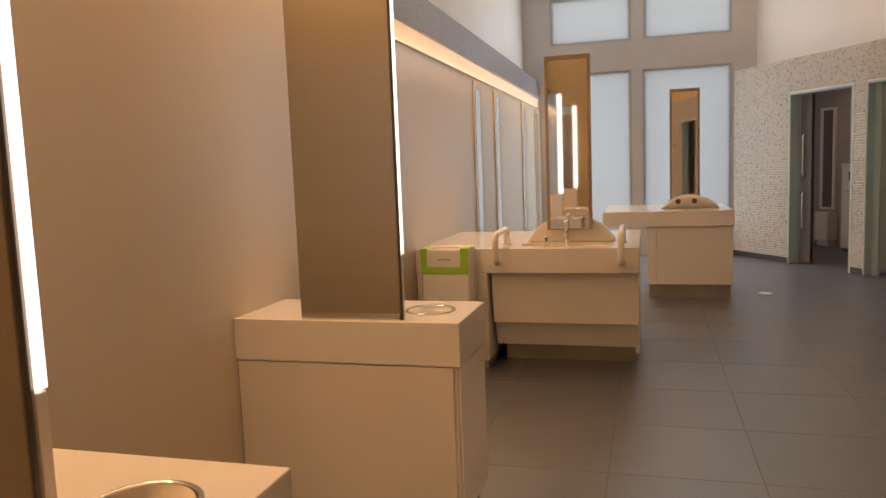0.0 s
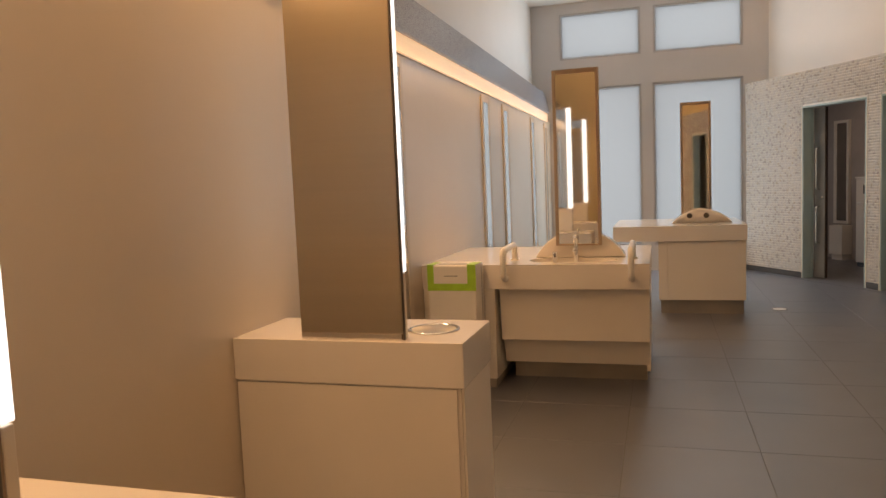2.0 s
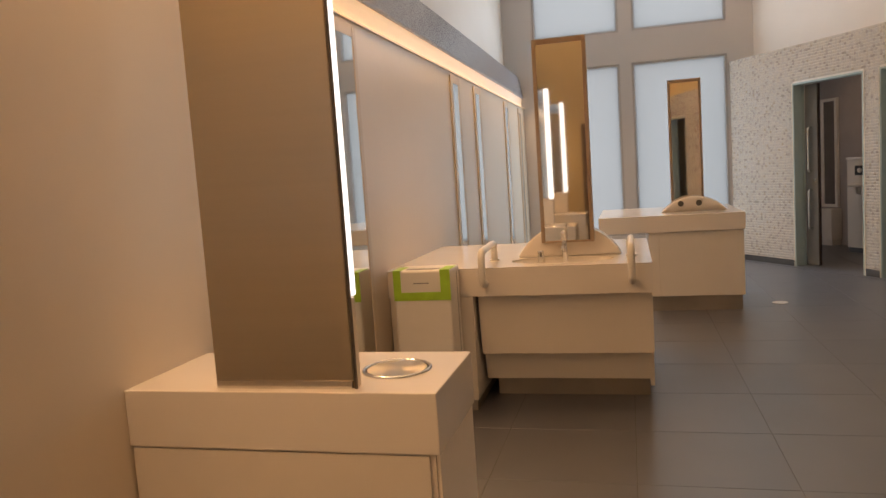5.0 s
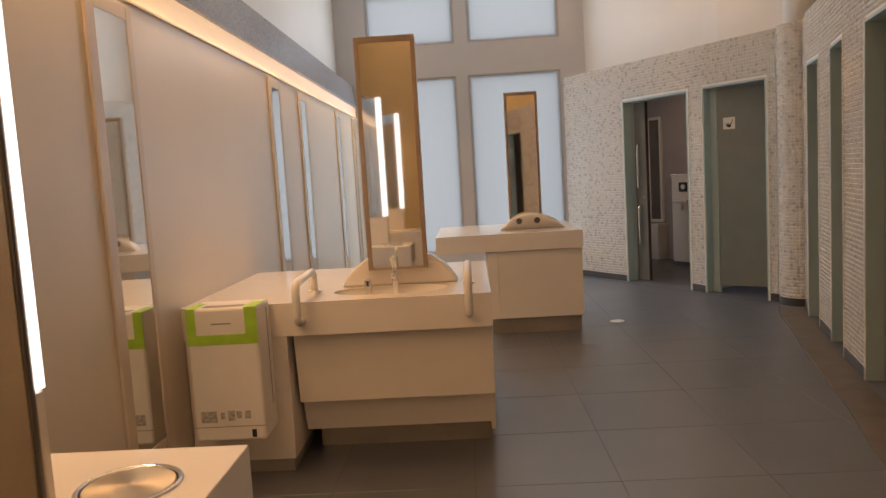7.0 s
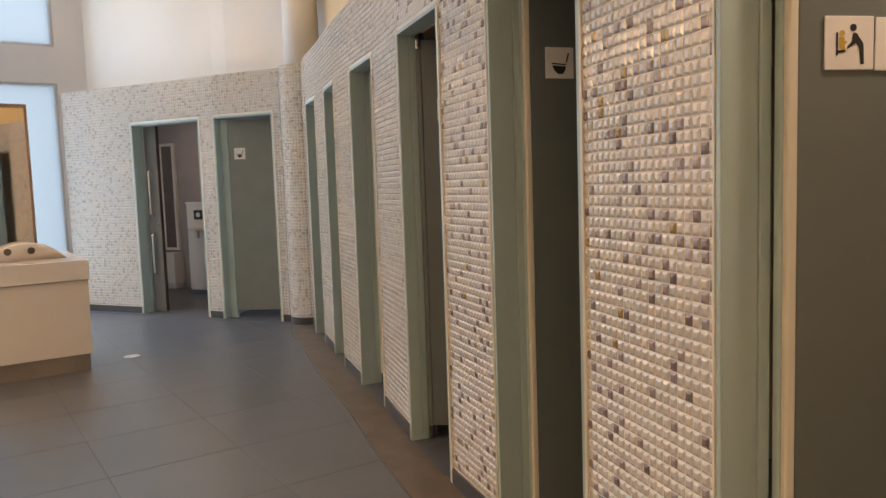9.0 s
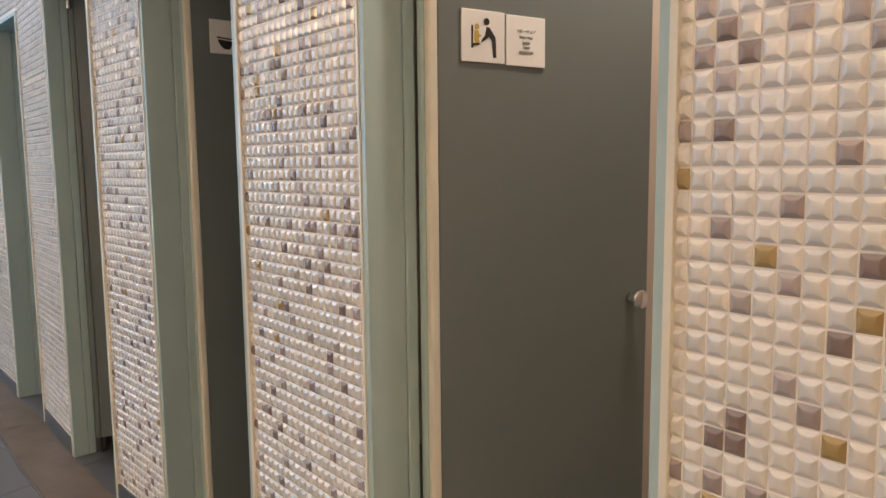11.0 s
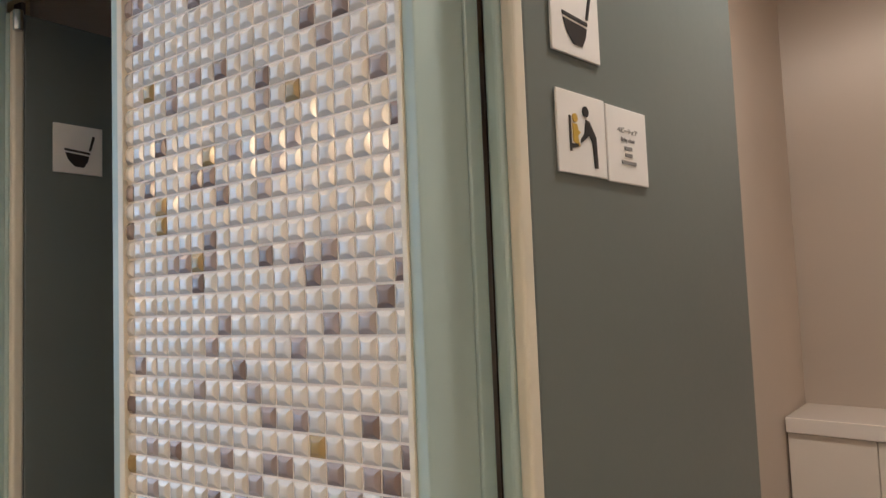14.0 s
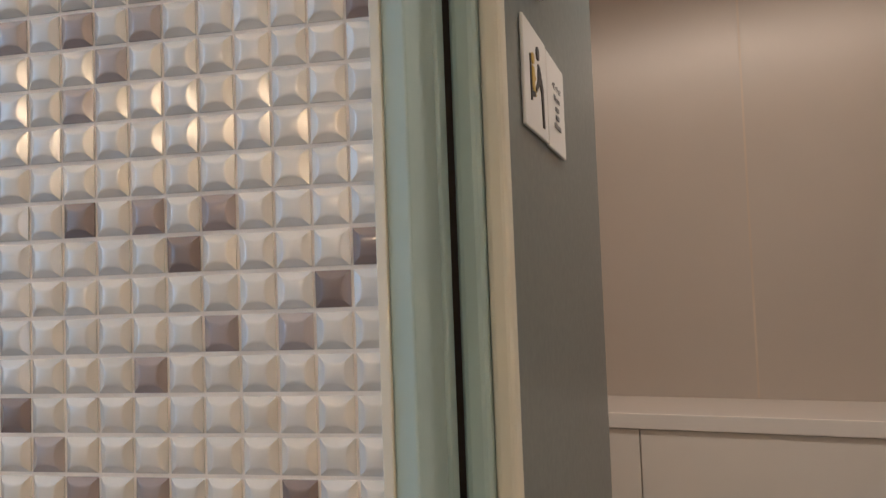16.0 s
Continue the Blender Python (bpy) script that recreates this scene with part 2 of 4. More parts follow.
# ---- walls of the room: plan of the tiled walls, far to near ----
TILE_TOP, HEAD = 2.49, 2.06
FAR = [(2.65, 9.5), (3.195, 8.63), (3.685, 7.80), (3.775, 7.61), (4.165, 7.0), (4.215, 6.93)]
NEAR = [(4.32, 6.60), (4.175, 6.22), (4.07, 5.80), (3.935, 5.34), (3.80, 4.90), (3.665, 4.39), (3.53, 3.85), (3.352, 3.27),
        (3.20, 2.69), (3.09, 2.22), (2.988, 1.658), (2.818, 1.087), (2.592, 0.376), (2.39, -0.25), (2.17, -0.94), (1.36, -3.5)]
FAR_KIND = "wowow"
NEAR_KIND = "wowowowowowowow"
PITCH = 0.0305


def cell_template(detail):
    """One mosaic piece on a unit cell: local x along, y out of the wall, z up."""
    a, h, lo = 0.0139, 0.0066, 0.0016
    if not detail:
        a, b, h = 0.0140, 0.0070, 0.0088
        v = [(-a, 0, -a), (a, 0, -a), (a, 0, a), (-a, 0, a), (-a, lo, -a), (a, lo, -a), (a, lo, a), (-a, lo, a), (-b, h, -b), (b, h, -b), (b, h, b), (-b, h, b)]
        f = [(0, 1, 5, 4), (1, 2, 6, 5), (2, 3, 7, 6), (3, 0, 4, 7), (4, 5, 9, 8), (5, 6, 10, 9), (6, 7, 11, 10), (7, 4, 8, 11), (8, 9, 10, 11)]
        return np.array(v), f
    # a low dome whose four sides are cut by sloping facets with curved inner edges
    a, lo, rise, inset = 0.01360, 0.0010, 0.0038, 0.0062
    v = [(-a, -0.003, -a), (a, -0.003, -a), (a, -0.003, a), (-a, -0.003, a), (-a, lo, -a), (a, lo, -a), (a, lo, a), (-a, lo, a)]
    f, star = [], []
    for k in range(4):
        j = (k + 1) % 4
        c, d = np.array(v[4 + k]), np.array(v[4 + j])
        inward = -np.array([(c + d)[0], 0, (c + d)[2]])
        inward /= np.linalg.norm(inward)
        arc = []
        for t in (0.12, 0.31, 0.5, 0.69, 0.88):
            w = 4 * t * (1 - t)
            p = c + (d - c) * t + inward * inset * w
            p[1] = lo + rise * w
            arc.append(len(v))
            v.append(tuple(p))
        f.append((k, j, 4 + j, 4 + k))
        f.append((4 + k, 4 + j, *arc[::-1]))
        star += [4 + k, *arc]
    ring = []
    for i in star:
        x, y, z = v[i]
        ring.append(len(v))
        v.append((x * 0.7, lo + rise + 0.0002 - 2.0 * (x * x + z * z), z * 0.7))
    v.append((0, lo + rise + 0.0003, 0))
    n, m = len(v) - 1, len(star)
    for i in range(m):
        j = (i + 1) % m
        f += [(star[i], star[j], ring[j], ring[i]), (ring[i], ring[j], n)]
    return np.array(v), f


def shade_dome(me, faces_each, flat_each):
    """Facets stay crisp, the domed middle of each piece is smooth."""
    me.polygons.foreach_set("use_smooth", [i % faces_each >= flat_each for i in range(len(me.polygons))])


def fleck_cells(cells, seed, share=0.135):
    """Which pieces are brown: scattered, with few of them side by side."""
    r = random.Random(seed)
    picked, out = set(), []
    for place, along, _ in cells:
        i = (round(float(np.dot(place, along)) / PITCH), round(place[2] / PITCH))
        beside = (i[0] - 1, i[1]) in picked or (i[0] + 1, i[1]) in picked or (i[0], i[1] + 1) in picked or (i[0], i[1] - 1) in picked
        hit = r.random() < (share * 0.45 if beside else share * 1.3)
        if hit:
            picked.add(i)
        out.append(hit)
    return out


def tile_field(cells, detail, dark):
    """Mosaic on many cells, each (place, along, out); one mesh."""
    tv, tf = cell_template(detail)
    tilt = np.random.default_rng(len(cells)).normal(0, 0.016, (len(cells), 2))
    me = bpy.data.meshes.new("tile_field")
    P = np.array([c[0] for c in cells])
    X = np.array([c[1] for c in cells])
    N = np.array([c[2] for c in cells])
    V = P[:, None, :] + X[:, None, :] * tv[None, :, 0:1] + N[:, None, :] * (tv[None, :, 1:2] + tv[None, :, 0:1] * tilt[:, None, 0:1] + tv[None, :, 2:3] * tilt[:, None, 1:2]) + np.array([0, 0, 1.0]) * tv[None, :, 2:3]
    k = len(tv)
    F = [tuple(i * k + j for j in f[::-1]) for i in range(len(cells)) for f in tf]
    me.from_pydata(V.reshape(-1, 3).tolist(), [], F)
    me.materials.append(TILE)
    me.materials.append(dark)
    if detail:
        shade_dome(me, len(tf), 8)
    flecks = fleck_cells(cells, len(cells) + 3)
    me.polygons.foreach_set("material_index", [int(h) for h in flecks for _ in tf])
    return me


def run_cells(run, z0, z1):
    n = round(run.length / PITCH)
    step = run.length / n
    rows = int((z1 - z0) / PITCH + 0.01)
    d = (run.q - run.p).normalized()
    out = np.array((d.y, -d.x, 0.0))
    return [(np.array(run.p + d * (i + 0.5) * step) + np.array((0, 0, z1 - (j + 0.5) * PITCH)), -np.array(d), out) for i in range(n) for j in range(rows)]


def tiled_wall(name, label, points, kinds):
    bm, skirt, cells, gaps = None, None, [], []
    for p, q, k in zip(points, points[1:], kinds):
        run = Run(p, q)
        if k == "w":
            bm = run.box(0, run.length, 0, 0.13, 0, TILE_TOP, bm=bm)
            skirt = run.box(-0.001, run.length + 0.001, -0.010, 0.0, 0, 0.072, 0.002, bm=skirt)
            cells.append((run, run_cells(run, 0.08, TILE_TOP)))
        else:
            bm = run.box(-0.002, run.length + 0.002, 0, 0.13, HEAD + 0.012, TILE_TOP, bm=bm)
            cells.append((run, run_cells(run, HEAD + 0.014, TILE_TOP)))
            gaps.append(run)
    wall = tagged(part(name, bm, GROUT), label, "wall", kind="structure")
    part("skirting", skirt, SKIRT, wall, "dark low skirting")
    return wall, cells, gaps


wall_curved, far_cells, far_gaps = tiled_wall("wall_curved", "curved wall of pearly cream mosaic tiles with brown flecks", FAR, FAR_KIND)
wall_cubicles, near_cells, near_gaps = tiled_wall("wall_cubicles", "long cubicle wall of glossy pearl mosaic tiles with brown flecks", NEAR, NEAR_KIND)

# round tiled pillar between the two walls, white above
PX, PY, PR = 4.375, 6.80, 0.185
pillar = tagged(part("pillar", cylinder(PX, PY, 0, TILE_TOP, PR, 40), GROUT, smooth=False), "round pillar clad in pearly cream mosaic tiles", "pillar", kind="structure")
part("skirting", cylinder(PX, PY, 0, 0.072, PR + 0.011, 40), SKIRT, pillar, "dark low skirting")
pillar_cells = []
count = int(2 * math.pi * PR / PITCH)
for i in range(count):
    a = 2 * math.pi * i / count
    o = np.array((math.cos(a), math.sin(a), 0.0))
    if o[0] > 0.55:
        continue
    for j in range(79):
        pillar_cells.append((np.array((PX, PY, TILE_TOP - (j + 0.5) * PITCH)) + o * (PR - 0.001), np.array((-o[1], o[0], 0.0)), o))

# upper walls, set back behind a lit ledge, up to the ceiling
SET = 0.24
OCHRE = plain("ochre_wall_paint", (0.58, 0.45, 0.25), 0.5, vary=0.04, scale=1.5)


def offset_line(points, d):
    """A plan line moved away from the room by d."""
    out = []
    for i, p in enumerate(points):
        a, c = Vector(points[max(i - 1, 0)]), Vector(points[min(i + 1, len(points) - 1)])
        n = (c - a).normalized()
        out.append((p[0] - n.y * d, p[1] + n.x * d))
    return out


def upper_wall(pts, lead):
    bm = prism(offset_line(pts, 0.05) + offset_line(pts, 2.16)[::-1], TILE_TOP - 0.04, TILE_TOP - 0.002)
    if lead:
        a = Vector(pts[0]) + (Vector(pts[0]) - Vector(pts[1])).normalized() * lead
        pts = [tuple(a)] + pts
    return prism(offset_line(pts, SET) + offset_line(pts, SET + 0.1)[::-1], TILE_TOP - 0.002, CEILING_H, bm=bm)


tagged(part("wall_upper_cubicles", upper_wall(NEAR, 1.0), OCHRE), "ochre upper wall set back above the cubicle tiles", "wall", kind="structure")
upper = upper_wall(FAR, 0.0)
wall_upper = tagged(part("wall_upper", upper, WHITE), "white plaster upper wall set back above the tiles", "wall", kind="structure")
part("column", cylinder(PX + 0.04, PY, TILE_TOP, CEILING_H, 0.17, 40), WHITE, wall_upper, "round white column above the tiled pillar", smooth=True)

# window wall
WY = 9.5
wb = None
for x0, x1, z0, z1 in ((-0.6, 0.2, 0, CEILING_H), (0.2, 2.62, 0, 0.35), (0.2, 2.62, 2.595, 3.0), (0.2, 2.62, 3.64, CEILING_H),
                       (1.31, 1.46, 0.35, 2.595), (1.31, 1.48, 3.0, 3.64), (2.62, 3.6, 0, CEILING_H)):
    wb = box(x0, x1, WY, WY + 0.18, z0, z1, bm=wb)
tagged(part("wall_windows", wb, plain("greige_wall_paint", (0.60, 0.585, 0.58), 0.5, vary=0.03, scale=1.5, bump=0.1, bump_scale=60)), "white end wall with four frosted windows", "wall", kind="structure")
for i, (x0, x1, z0, z1) in enumerate(((0.2, 1.31, 0.35, 2.595), (1.46, 2.62, 0.35, 2.595), (0.2, 1.31, 3.0, 3.64), (1.48, 2.62, 3.0, 3.64))):
    w = thing(f"window_{i + 1}", "frosted window glowing with pale daylight in a grey frame", "window", (x0 + x1) / 2, WY, z0, kind="structure")
    t = 0.028
    for a, b, c, d in ((x0, x0 + t, z0, z1), (x1 - t, x1, z0, z1), (x0 + t, x1 - t, z0, z0 + t), (x0 + t, x1 - t, z1 - t, z1)):
        part("window_frame", box(a, b, WY + 0.02, WY + 0.10, c, d, 0.003), MULLION, w, "grey metal frame")
    pane = part("pane", box(x0 + t, x1 - t, WY + 0.05, WY + 0.06, z0 + t, z1 - t), FROST, w, "frosted glass pane")
    pane.visible_shadow = False
    area_lamp("window_daylight", look(((x0 + x1) / 2, WY + 0.08, (z0 + z1) / 2), ((x0 + x1) / 2, 0.0, (z0 + z1) / 2)), x1 - x0 - 0.08, z1 - z0 - 0.08,
              DAYLIGHT * (x1 - x0) * (z1 - z0), (0.60, 0.86, 1.08))

# pale overcast sky close behind the frosted panes
bmb = bmesh.new()
bmb.faces.new([bmb.verts.new(c) for c in ((-2.0, WY + 0.9, -0.5), (2.9, WY + 0.9, -0.5), (2.9, WY + 0.9, 5.2), (-2.0, WY + 0.9, 5.2))])
tagged(part("backdrop", bmb, glow("overcast_sky", (0.70, 0.88, 1.05), WINDOW_GLOW)), "pale overcast sky outside the windows", "sky", kind="structure")

# left wall: panels below, lit cove, grey fascia, recessed upper wall
LX = 0.03
wl = box(-0.2, LX, -3.9, WY, 0, 2.125)
wall_left = tagged(part("wall_left", wl, PANEL), "smooth off-white panelled wall washed by warm cove light", "wall", kind="structure")
part("skirting", box(LX, LX + 0.008, -3.9, WY, 0, 0.07), SKIRT, wall_left, "dark low skirting")
cove = thing("cove_light", "long warm white cove lamp along the top of the wall", "lamp", 0, 3, 2.13)
# the cove's curved face emits, standing for its hidden lamp's bounced light
bmc = bmesh.new()
prof = [(0.012, 2.268), (0.006, 2.235), (0.004, 2.19), (0.006, 2.137)]
rows = [[bmc.verts.new((x, y, z)) for x, z in prof] for y in (-3.9, WY)]
for k in range(len(prof) - 1):
    bmc.faces.new((rows[0][k], rows[1][k], rows[1][k + 1], rows[0][k + 1]))
part("cove_face", bmc, COVE_GLOW, cove, "curved cove face glowing for its hidden lamp")
part("lip", box(0.004, LX + 0.012, -3.9, WY, 2.122, 2.136, 0.003), FRAME, cove, "beige lower lip")
bmf = bmesh.new()
fas = [(-0.2, 2.27), (0.026, 2.267), (0.034, 2.28), (-0.015, 2.555), (-0.2, 2.555)]
r0, r1 = [[bmf.verts.new((x, y, z)) for x, z in fas] for y in (-3.9, WY)]
for k in range(len(fas)):
    bmf.faces.new((r0[k], r0[(k + 1) % 5], r1[(k + 1) % 5], r1[k]))
bmf.faces.new(r0[::-1]), bmf.faces.new(r1)
bmesh.ops.recalc_face_normals(bmf, faces=bmf.faces[:])
tagged(part("fascia", bmf, FASCIA), "grey satin fascia above the cove lamp", "trim", kind="structure")
tagged(part("wall_left_upper", box(-0.4, -0.2, -3.9, WY, 2.2, CEILING_H), WHITE), "white upper wall above the fascia", "wall", kind="structure")
tagged(part("wall_behind", box(-0.6, 3.4, -3.9, -3.5, 0, CEILING_H), OCHRE), "plain ochre wall at the end of the room", "wall", kind="structure")
tagged(part("ceiling", box(-0.6, 6.6, -3.9, WY + 0.18, CEILING_H, CEILING_H + 0.1), WHITE), "plain white ceiling", "ceiling", kind="structure")

# narrow wall mirrors in beige frames
for y0, y1 in ((2.84, 3.10), (5.30, 5.50), (6.20, 6.39), (7.88, 8.05), (8.98, 9.12)):
    wm = thing("wall_mirror", "tall narrow wall mirror in a beige frame", "mirror", LX, (y0 + y1) / 2, 0.28, group="narrow mirrors along the wall")
    part("glass", box(LX, LX + 0.010, y0, y1, 0.30, 2.04), MIRROR, wm, "silvered mirror glass")
    for a, b in ((y0 - 0.07, y0), (y1, y1 + 0.045)):
        part("frame_side", box(LX, LX + 0.014, a, b, 0.07, 2.10, 0.004), FRAME, wm)
    for c, d in ((0.26, 0.30), (2.04, 2.10)):
        part("frame_rail", box(LX, LX + 0.013, y0, y1, c, d, 0.003), FRAME, wm)

# the cove's lamp and the hidden uplights on the ledges
area_lamp("cove_lamp", look((0.050, 3.0, 2.205), (0.50, 3.0, 1.2)), 12.6, 0.05, COVE_LAMP, (1.0, 0.66, 0.34), 126.0)
area_lamp("ledge_uplight", look((-0.09, 3.0, 2.575), (1.0, 3.0, 3.75)), 12.0, 0.08, UPLIGHT * 0.3, (1.0, 0.81, 0.58), 120.0)
# last run's gain of 2.2 adds warm fill from the unseen near end
for p, q, gain in ((FAR[0], FAR[-1], 0.75), (NEAR[0], NEAR[7], 1.0), (NEAR[7], NEAR[11], 1.0), (NEAR[11], NEAR[-1], 2.2)):
    run = Run(p, q)
    m = run.m @ pose(run.length / 2, 0.17, TILE_TOP + 0.04, 180 + 36, 0, 0)
    area_lamp("ledge_uplight", m, run.length - 0.7, 0.06, gain * UPLIGHT * run.length / 22, (1.0, 0.70, 0.42), 110.0)

# ---- cubicles behind the tiled walls ----
def cubicle_shell(points, depth):
    """Back wall, outer walls and partitions behind a tiled wall."""
    return prism(offset_line(points, depth) + offset_line(points, depth + 0.1)[::-1], -0.1, TILE_TOP)


tagged(part("wall_cubicles_back", cubicle_shell(NEAR, 2.05), STALL), "satin beige panelled back wall of the cubicles", "wall", kind="structure")
back_far = far_gaps[0].box(-2.0, 1.0, 1.801, 1.9, -0.1, 2.6, bm=cubicle_shell(FAR, 1.80))
back_far = far_gaps[0].box(-2.0, 0.0, 0.3, 2.0, 2.455, 2.50, bm=back_far)
tagged(part("wall_curved_back", back_far, ROOMGREY), "grey back wall of the end rooms", "wall", kind="structure")
partitions = None
for g in near_gaps:
    a = -0.03 if g is near_gaps[5] else -0.06
    partitions = g.box(a, a + 0.04, 0.22, 2.04, 0, TILE_TOP - 0.045, bm=partitions)
tagged(part("wall_partitions", partitions, STALLW), "beige partition walls between the cubicles", "wall", kind="structure")
ends = None
for g, a in zip(far_gaps, (-1.75, -0.12)):
    ends = g.box(a, a + 0.06, 0.15, 1.80, 0, TILE_TOP - 0.045, bm=ends)
tagged(part("wall_end_rooms", ends, ROOMGREY), "grey side walls of the end rooms", "wall", kind="structure")


def door_frame(d, L, jamb=0.12):
    """Steel lining of an opening, cream stops, in local coordinates."""
    part("jamb", box(0.0, 0.018, -0.009, jamb - 0.032, 0, HEAD + 0.012, 0.002), GREEN, d, "grey-green steel jamb")
    part("jamb_bead", box(0.0, 0.021, jamb - 0.030, jamb, 0, HEAD + 0.012, 0.003), GREEN, d, "grey-green inner bead")
    part("jamb", box(L - 0.018, L, -0.009, jamb, 0, HEAD + 0.012, 0.002), GREEN, d, "grey-green steel jamb")
    part("lintel", box(0.018, L - 0.018, -0.009, jamb, HEAD - 0.006, HEAD + 0.012, 0.002), GREEN, d, "grey-green steel lintel")
    part("edge_trim", box(L, L + 0.013, -0.012, 0.004, 0.0, HEAD + 0.012, 0.001), CREAM, d, "cream edge bead")
    part("edge_trim", box(-0.008, 0.0, -0.012, 0.004, 0.0, HEAD + 0.012, 0.001), CREAM, d, "cream edge bead")


def stall_door(index, run, swing=82.8, lx=0.072, ly=0.13, length=0.660, jamb=0.12):
    d = thing(f"door_{index}", "dark grey cubicle door standing open inward, grey-green steel frame", "door", kind="structure")
    door_frame(d, run.length, jamb)
    h = pose(lx, ly, 0, 0, 0, swing)
    leaf = moved(box(0.012, length, 0.0, 0.038, 0.075, HEAD - 0.03, 0.003), h)
    # dark strip fills the hinge gap, painting in its shade
    part("gap_shade", box(0.012, lx - 0.008, ly + 0.01, ly + 0.02, 0.0, HEAD, 0.001), plain("dark_gap_shade", (0.05, 0.035, 0.028), 0.6), d, "dark brown strip for the shade in the gap")
    part("leaf", leaf, LEAF, d, "dark grey laminate door leaf")
    part("hinge_stile", moved(box(-0.012, 0.0115, -0.002, 0.019, 0.07, HEAD - 0.025, 0.006, 3), h), CREAM if jamb > 0.11 else LEAF, d, "rounded hinge stile")
    part("hinge_stile", moved(box(-0.016, 0.0115, 0.0195, 0.046 if lx > 0.06 else 0.040, 0.07, HEAD - 0.025, 0.008, 3), h), GREEN, d, "grey-green rounded hinge stile")
    kn = cylinder(0, 0, 0, 0.028, 0.014, 20)
    kn = cylinder(0, 0, 0.024, 0.044, 0.026, 28, bevel=0.006, bm=kn)
    part("knob", moved(kn, h @ pose(length - 0.065, -0.0005, 0.955, 90, 0, 0)), CHROME, d, "chrome knob", smooth=True)
    hc = cylinder(0, 0, HEAD - 0.075, HEAD - 0.03, 0.010, 16, bevel=0.002)
    part("hinge", moved(hc, h @ pose(-0.006, -0.012, 0)), SATIN, d, "satin steel hinge")
    if jamb < 0.11:
        part("jamb_return", box(0.0, 0.012, jamb + 0.001, 0.131, 0, HEAD + 0.012, 0.001), LEAF, d, "dark grey return of the frame")
    d.matrix_basis = run.m
    return d, run.m @ h


doors = []
for i, g in enumerate(near_gaps):
    doors.append(stall_door(i + 3, g) if i == 5 else stall_door(i + 3, g, 66.0, 0.040, 0.092, 0.58, 0.084) if i == 3 else stall_door(i + 3, g, 82.0, 0.050, 0.13, 0.60))
BABY = 5
TOILET = 4

# wide cubicle: ledge cabinet along its back wall
g0 = near_gaps[BABY]
cab = thing("ledge_cabinet", "low beige cabinet with a pale ledge along the cubicle back wall", "cabinet", *g0.m.to_translation().xy)
# its back wall stands askew to the tiled wall
cabm = g0.m @ pose(0.011, 1.93, 0, 0, 0, -10.4)


def local_part(name, bm, mat, parent, m, label="", smooth=False):
    return part(name, moved(bm, m), mat, parent, label, smooth)


tagged(part("wall_cubicle_back", moved(box(-0.05, 1.25, 0.0, 0.06, 0, TILE_TOP - 0.045), cabm), STALL), "satin beige metal back wall of the wide cubicle", "wall", kind="structure")
local_part("ledge", prism([(0.002, -0.001), (1.1, -0.001), (1.1, -0.30), (0.058, -0.30)], 0.957, 1.0, 0.003), SOLID, cab, cabm, "pale cream ledge")
local_part("body", prism([(0.002, -0.001), (1.1, -0.001), (1.1, -0.272), (0.053, -0.272)], 0.06, 0.9565), LAMINATE, cab, cabm)
for a, b in ((0.058, 0.287), (0.290, 0.92), (0.923, 1.1)):
    local_part("front_panel", box(a, b, -0.288, -0.2725, 0.07, 0.954, 0.0015), LAMINATE, cab, cabm, "cream laminate front panel")
disp = thing("paper_holder", "recessed steel paper holder with a black cover in the cabinet", "paper holder", *(cabm @ Vector((0.2, -0.3, 0.3))).xy, 0.2)
local_part("recess", box(0.138, 0.30, -0.2895, -0.2885, 0.215, 0.402), plain("brown_recess", (0.13, 0.095, 0.07), 0.5), disp, cabm, "dark brown recess")
for a, b, c, d in ((0.134, 0.304, 0.398, 0.406), (0.134, 0.304, 0.09, 0.098), (0.134, 0.141, 0.098, 0.398), (0.297, 0.304, 0.098, 0.398)):
    local_part("rim", box(a, b, -0.293, -0.2885, c, d, 0.0015), SATIN, disp, cabm, "satin steel rim")
local_part("plate", box(0.141, 0.297, -0.291, -0.2885, 0.098, 0.214), SATIN, disp, cabm, "satin steel plate")
local_part("bracket", box(0.142, 0.188, -0.325, -0.2905, 0.225, 0.365, 0.008), PLASTIC, disp, cabm, "pale plastic bracket")
local_part("hook", tube([(0.15, -0.31, 0.23), (0.15, -0.33, 0.19), (0.175, -0.33, 0.175), (0.19, -0.31, 0.2)], 0.004, 8, bend=0.012), CHROME, disp, cabm, "thin chrome hook", True)
local_part("cover", box(0.19, 0.295, -0.345, -0.2905, 0.283, 0.36, 0.010), RUBBER, disp, cabm, "black plastic roll cover")
local_part("cutter", box(0.167, 0.262, -0.335, -0.2915, 0.205, 0.230, 0.004), RUBBER, disp, cabm, "black lower bar")
local_part("paper", box(0.175, 0.258, -0.318, -0.3165, 0.11, 0.206), PLASTIC, disp, cabm, "white paper end")
seam = thing("wall_trim", "slim vertical joint trims on the cubicle back wall", "trim", *(cabm @ Vector((0.6, 0, 0))).xy, 1.0, kind="structure")
for s in (0.598, 1.05):
    local_part("joint_trim", box(s, s + 0.006, -0.003, -0.0002, 1.001, 2.44), FRAME, seam, cabm)
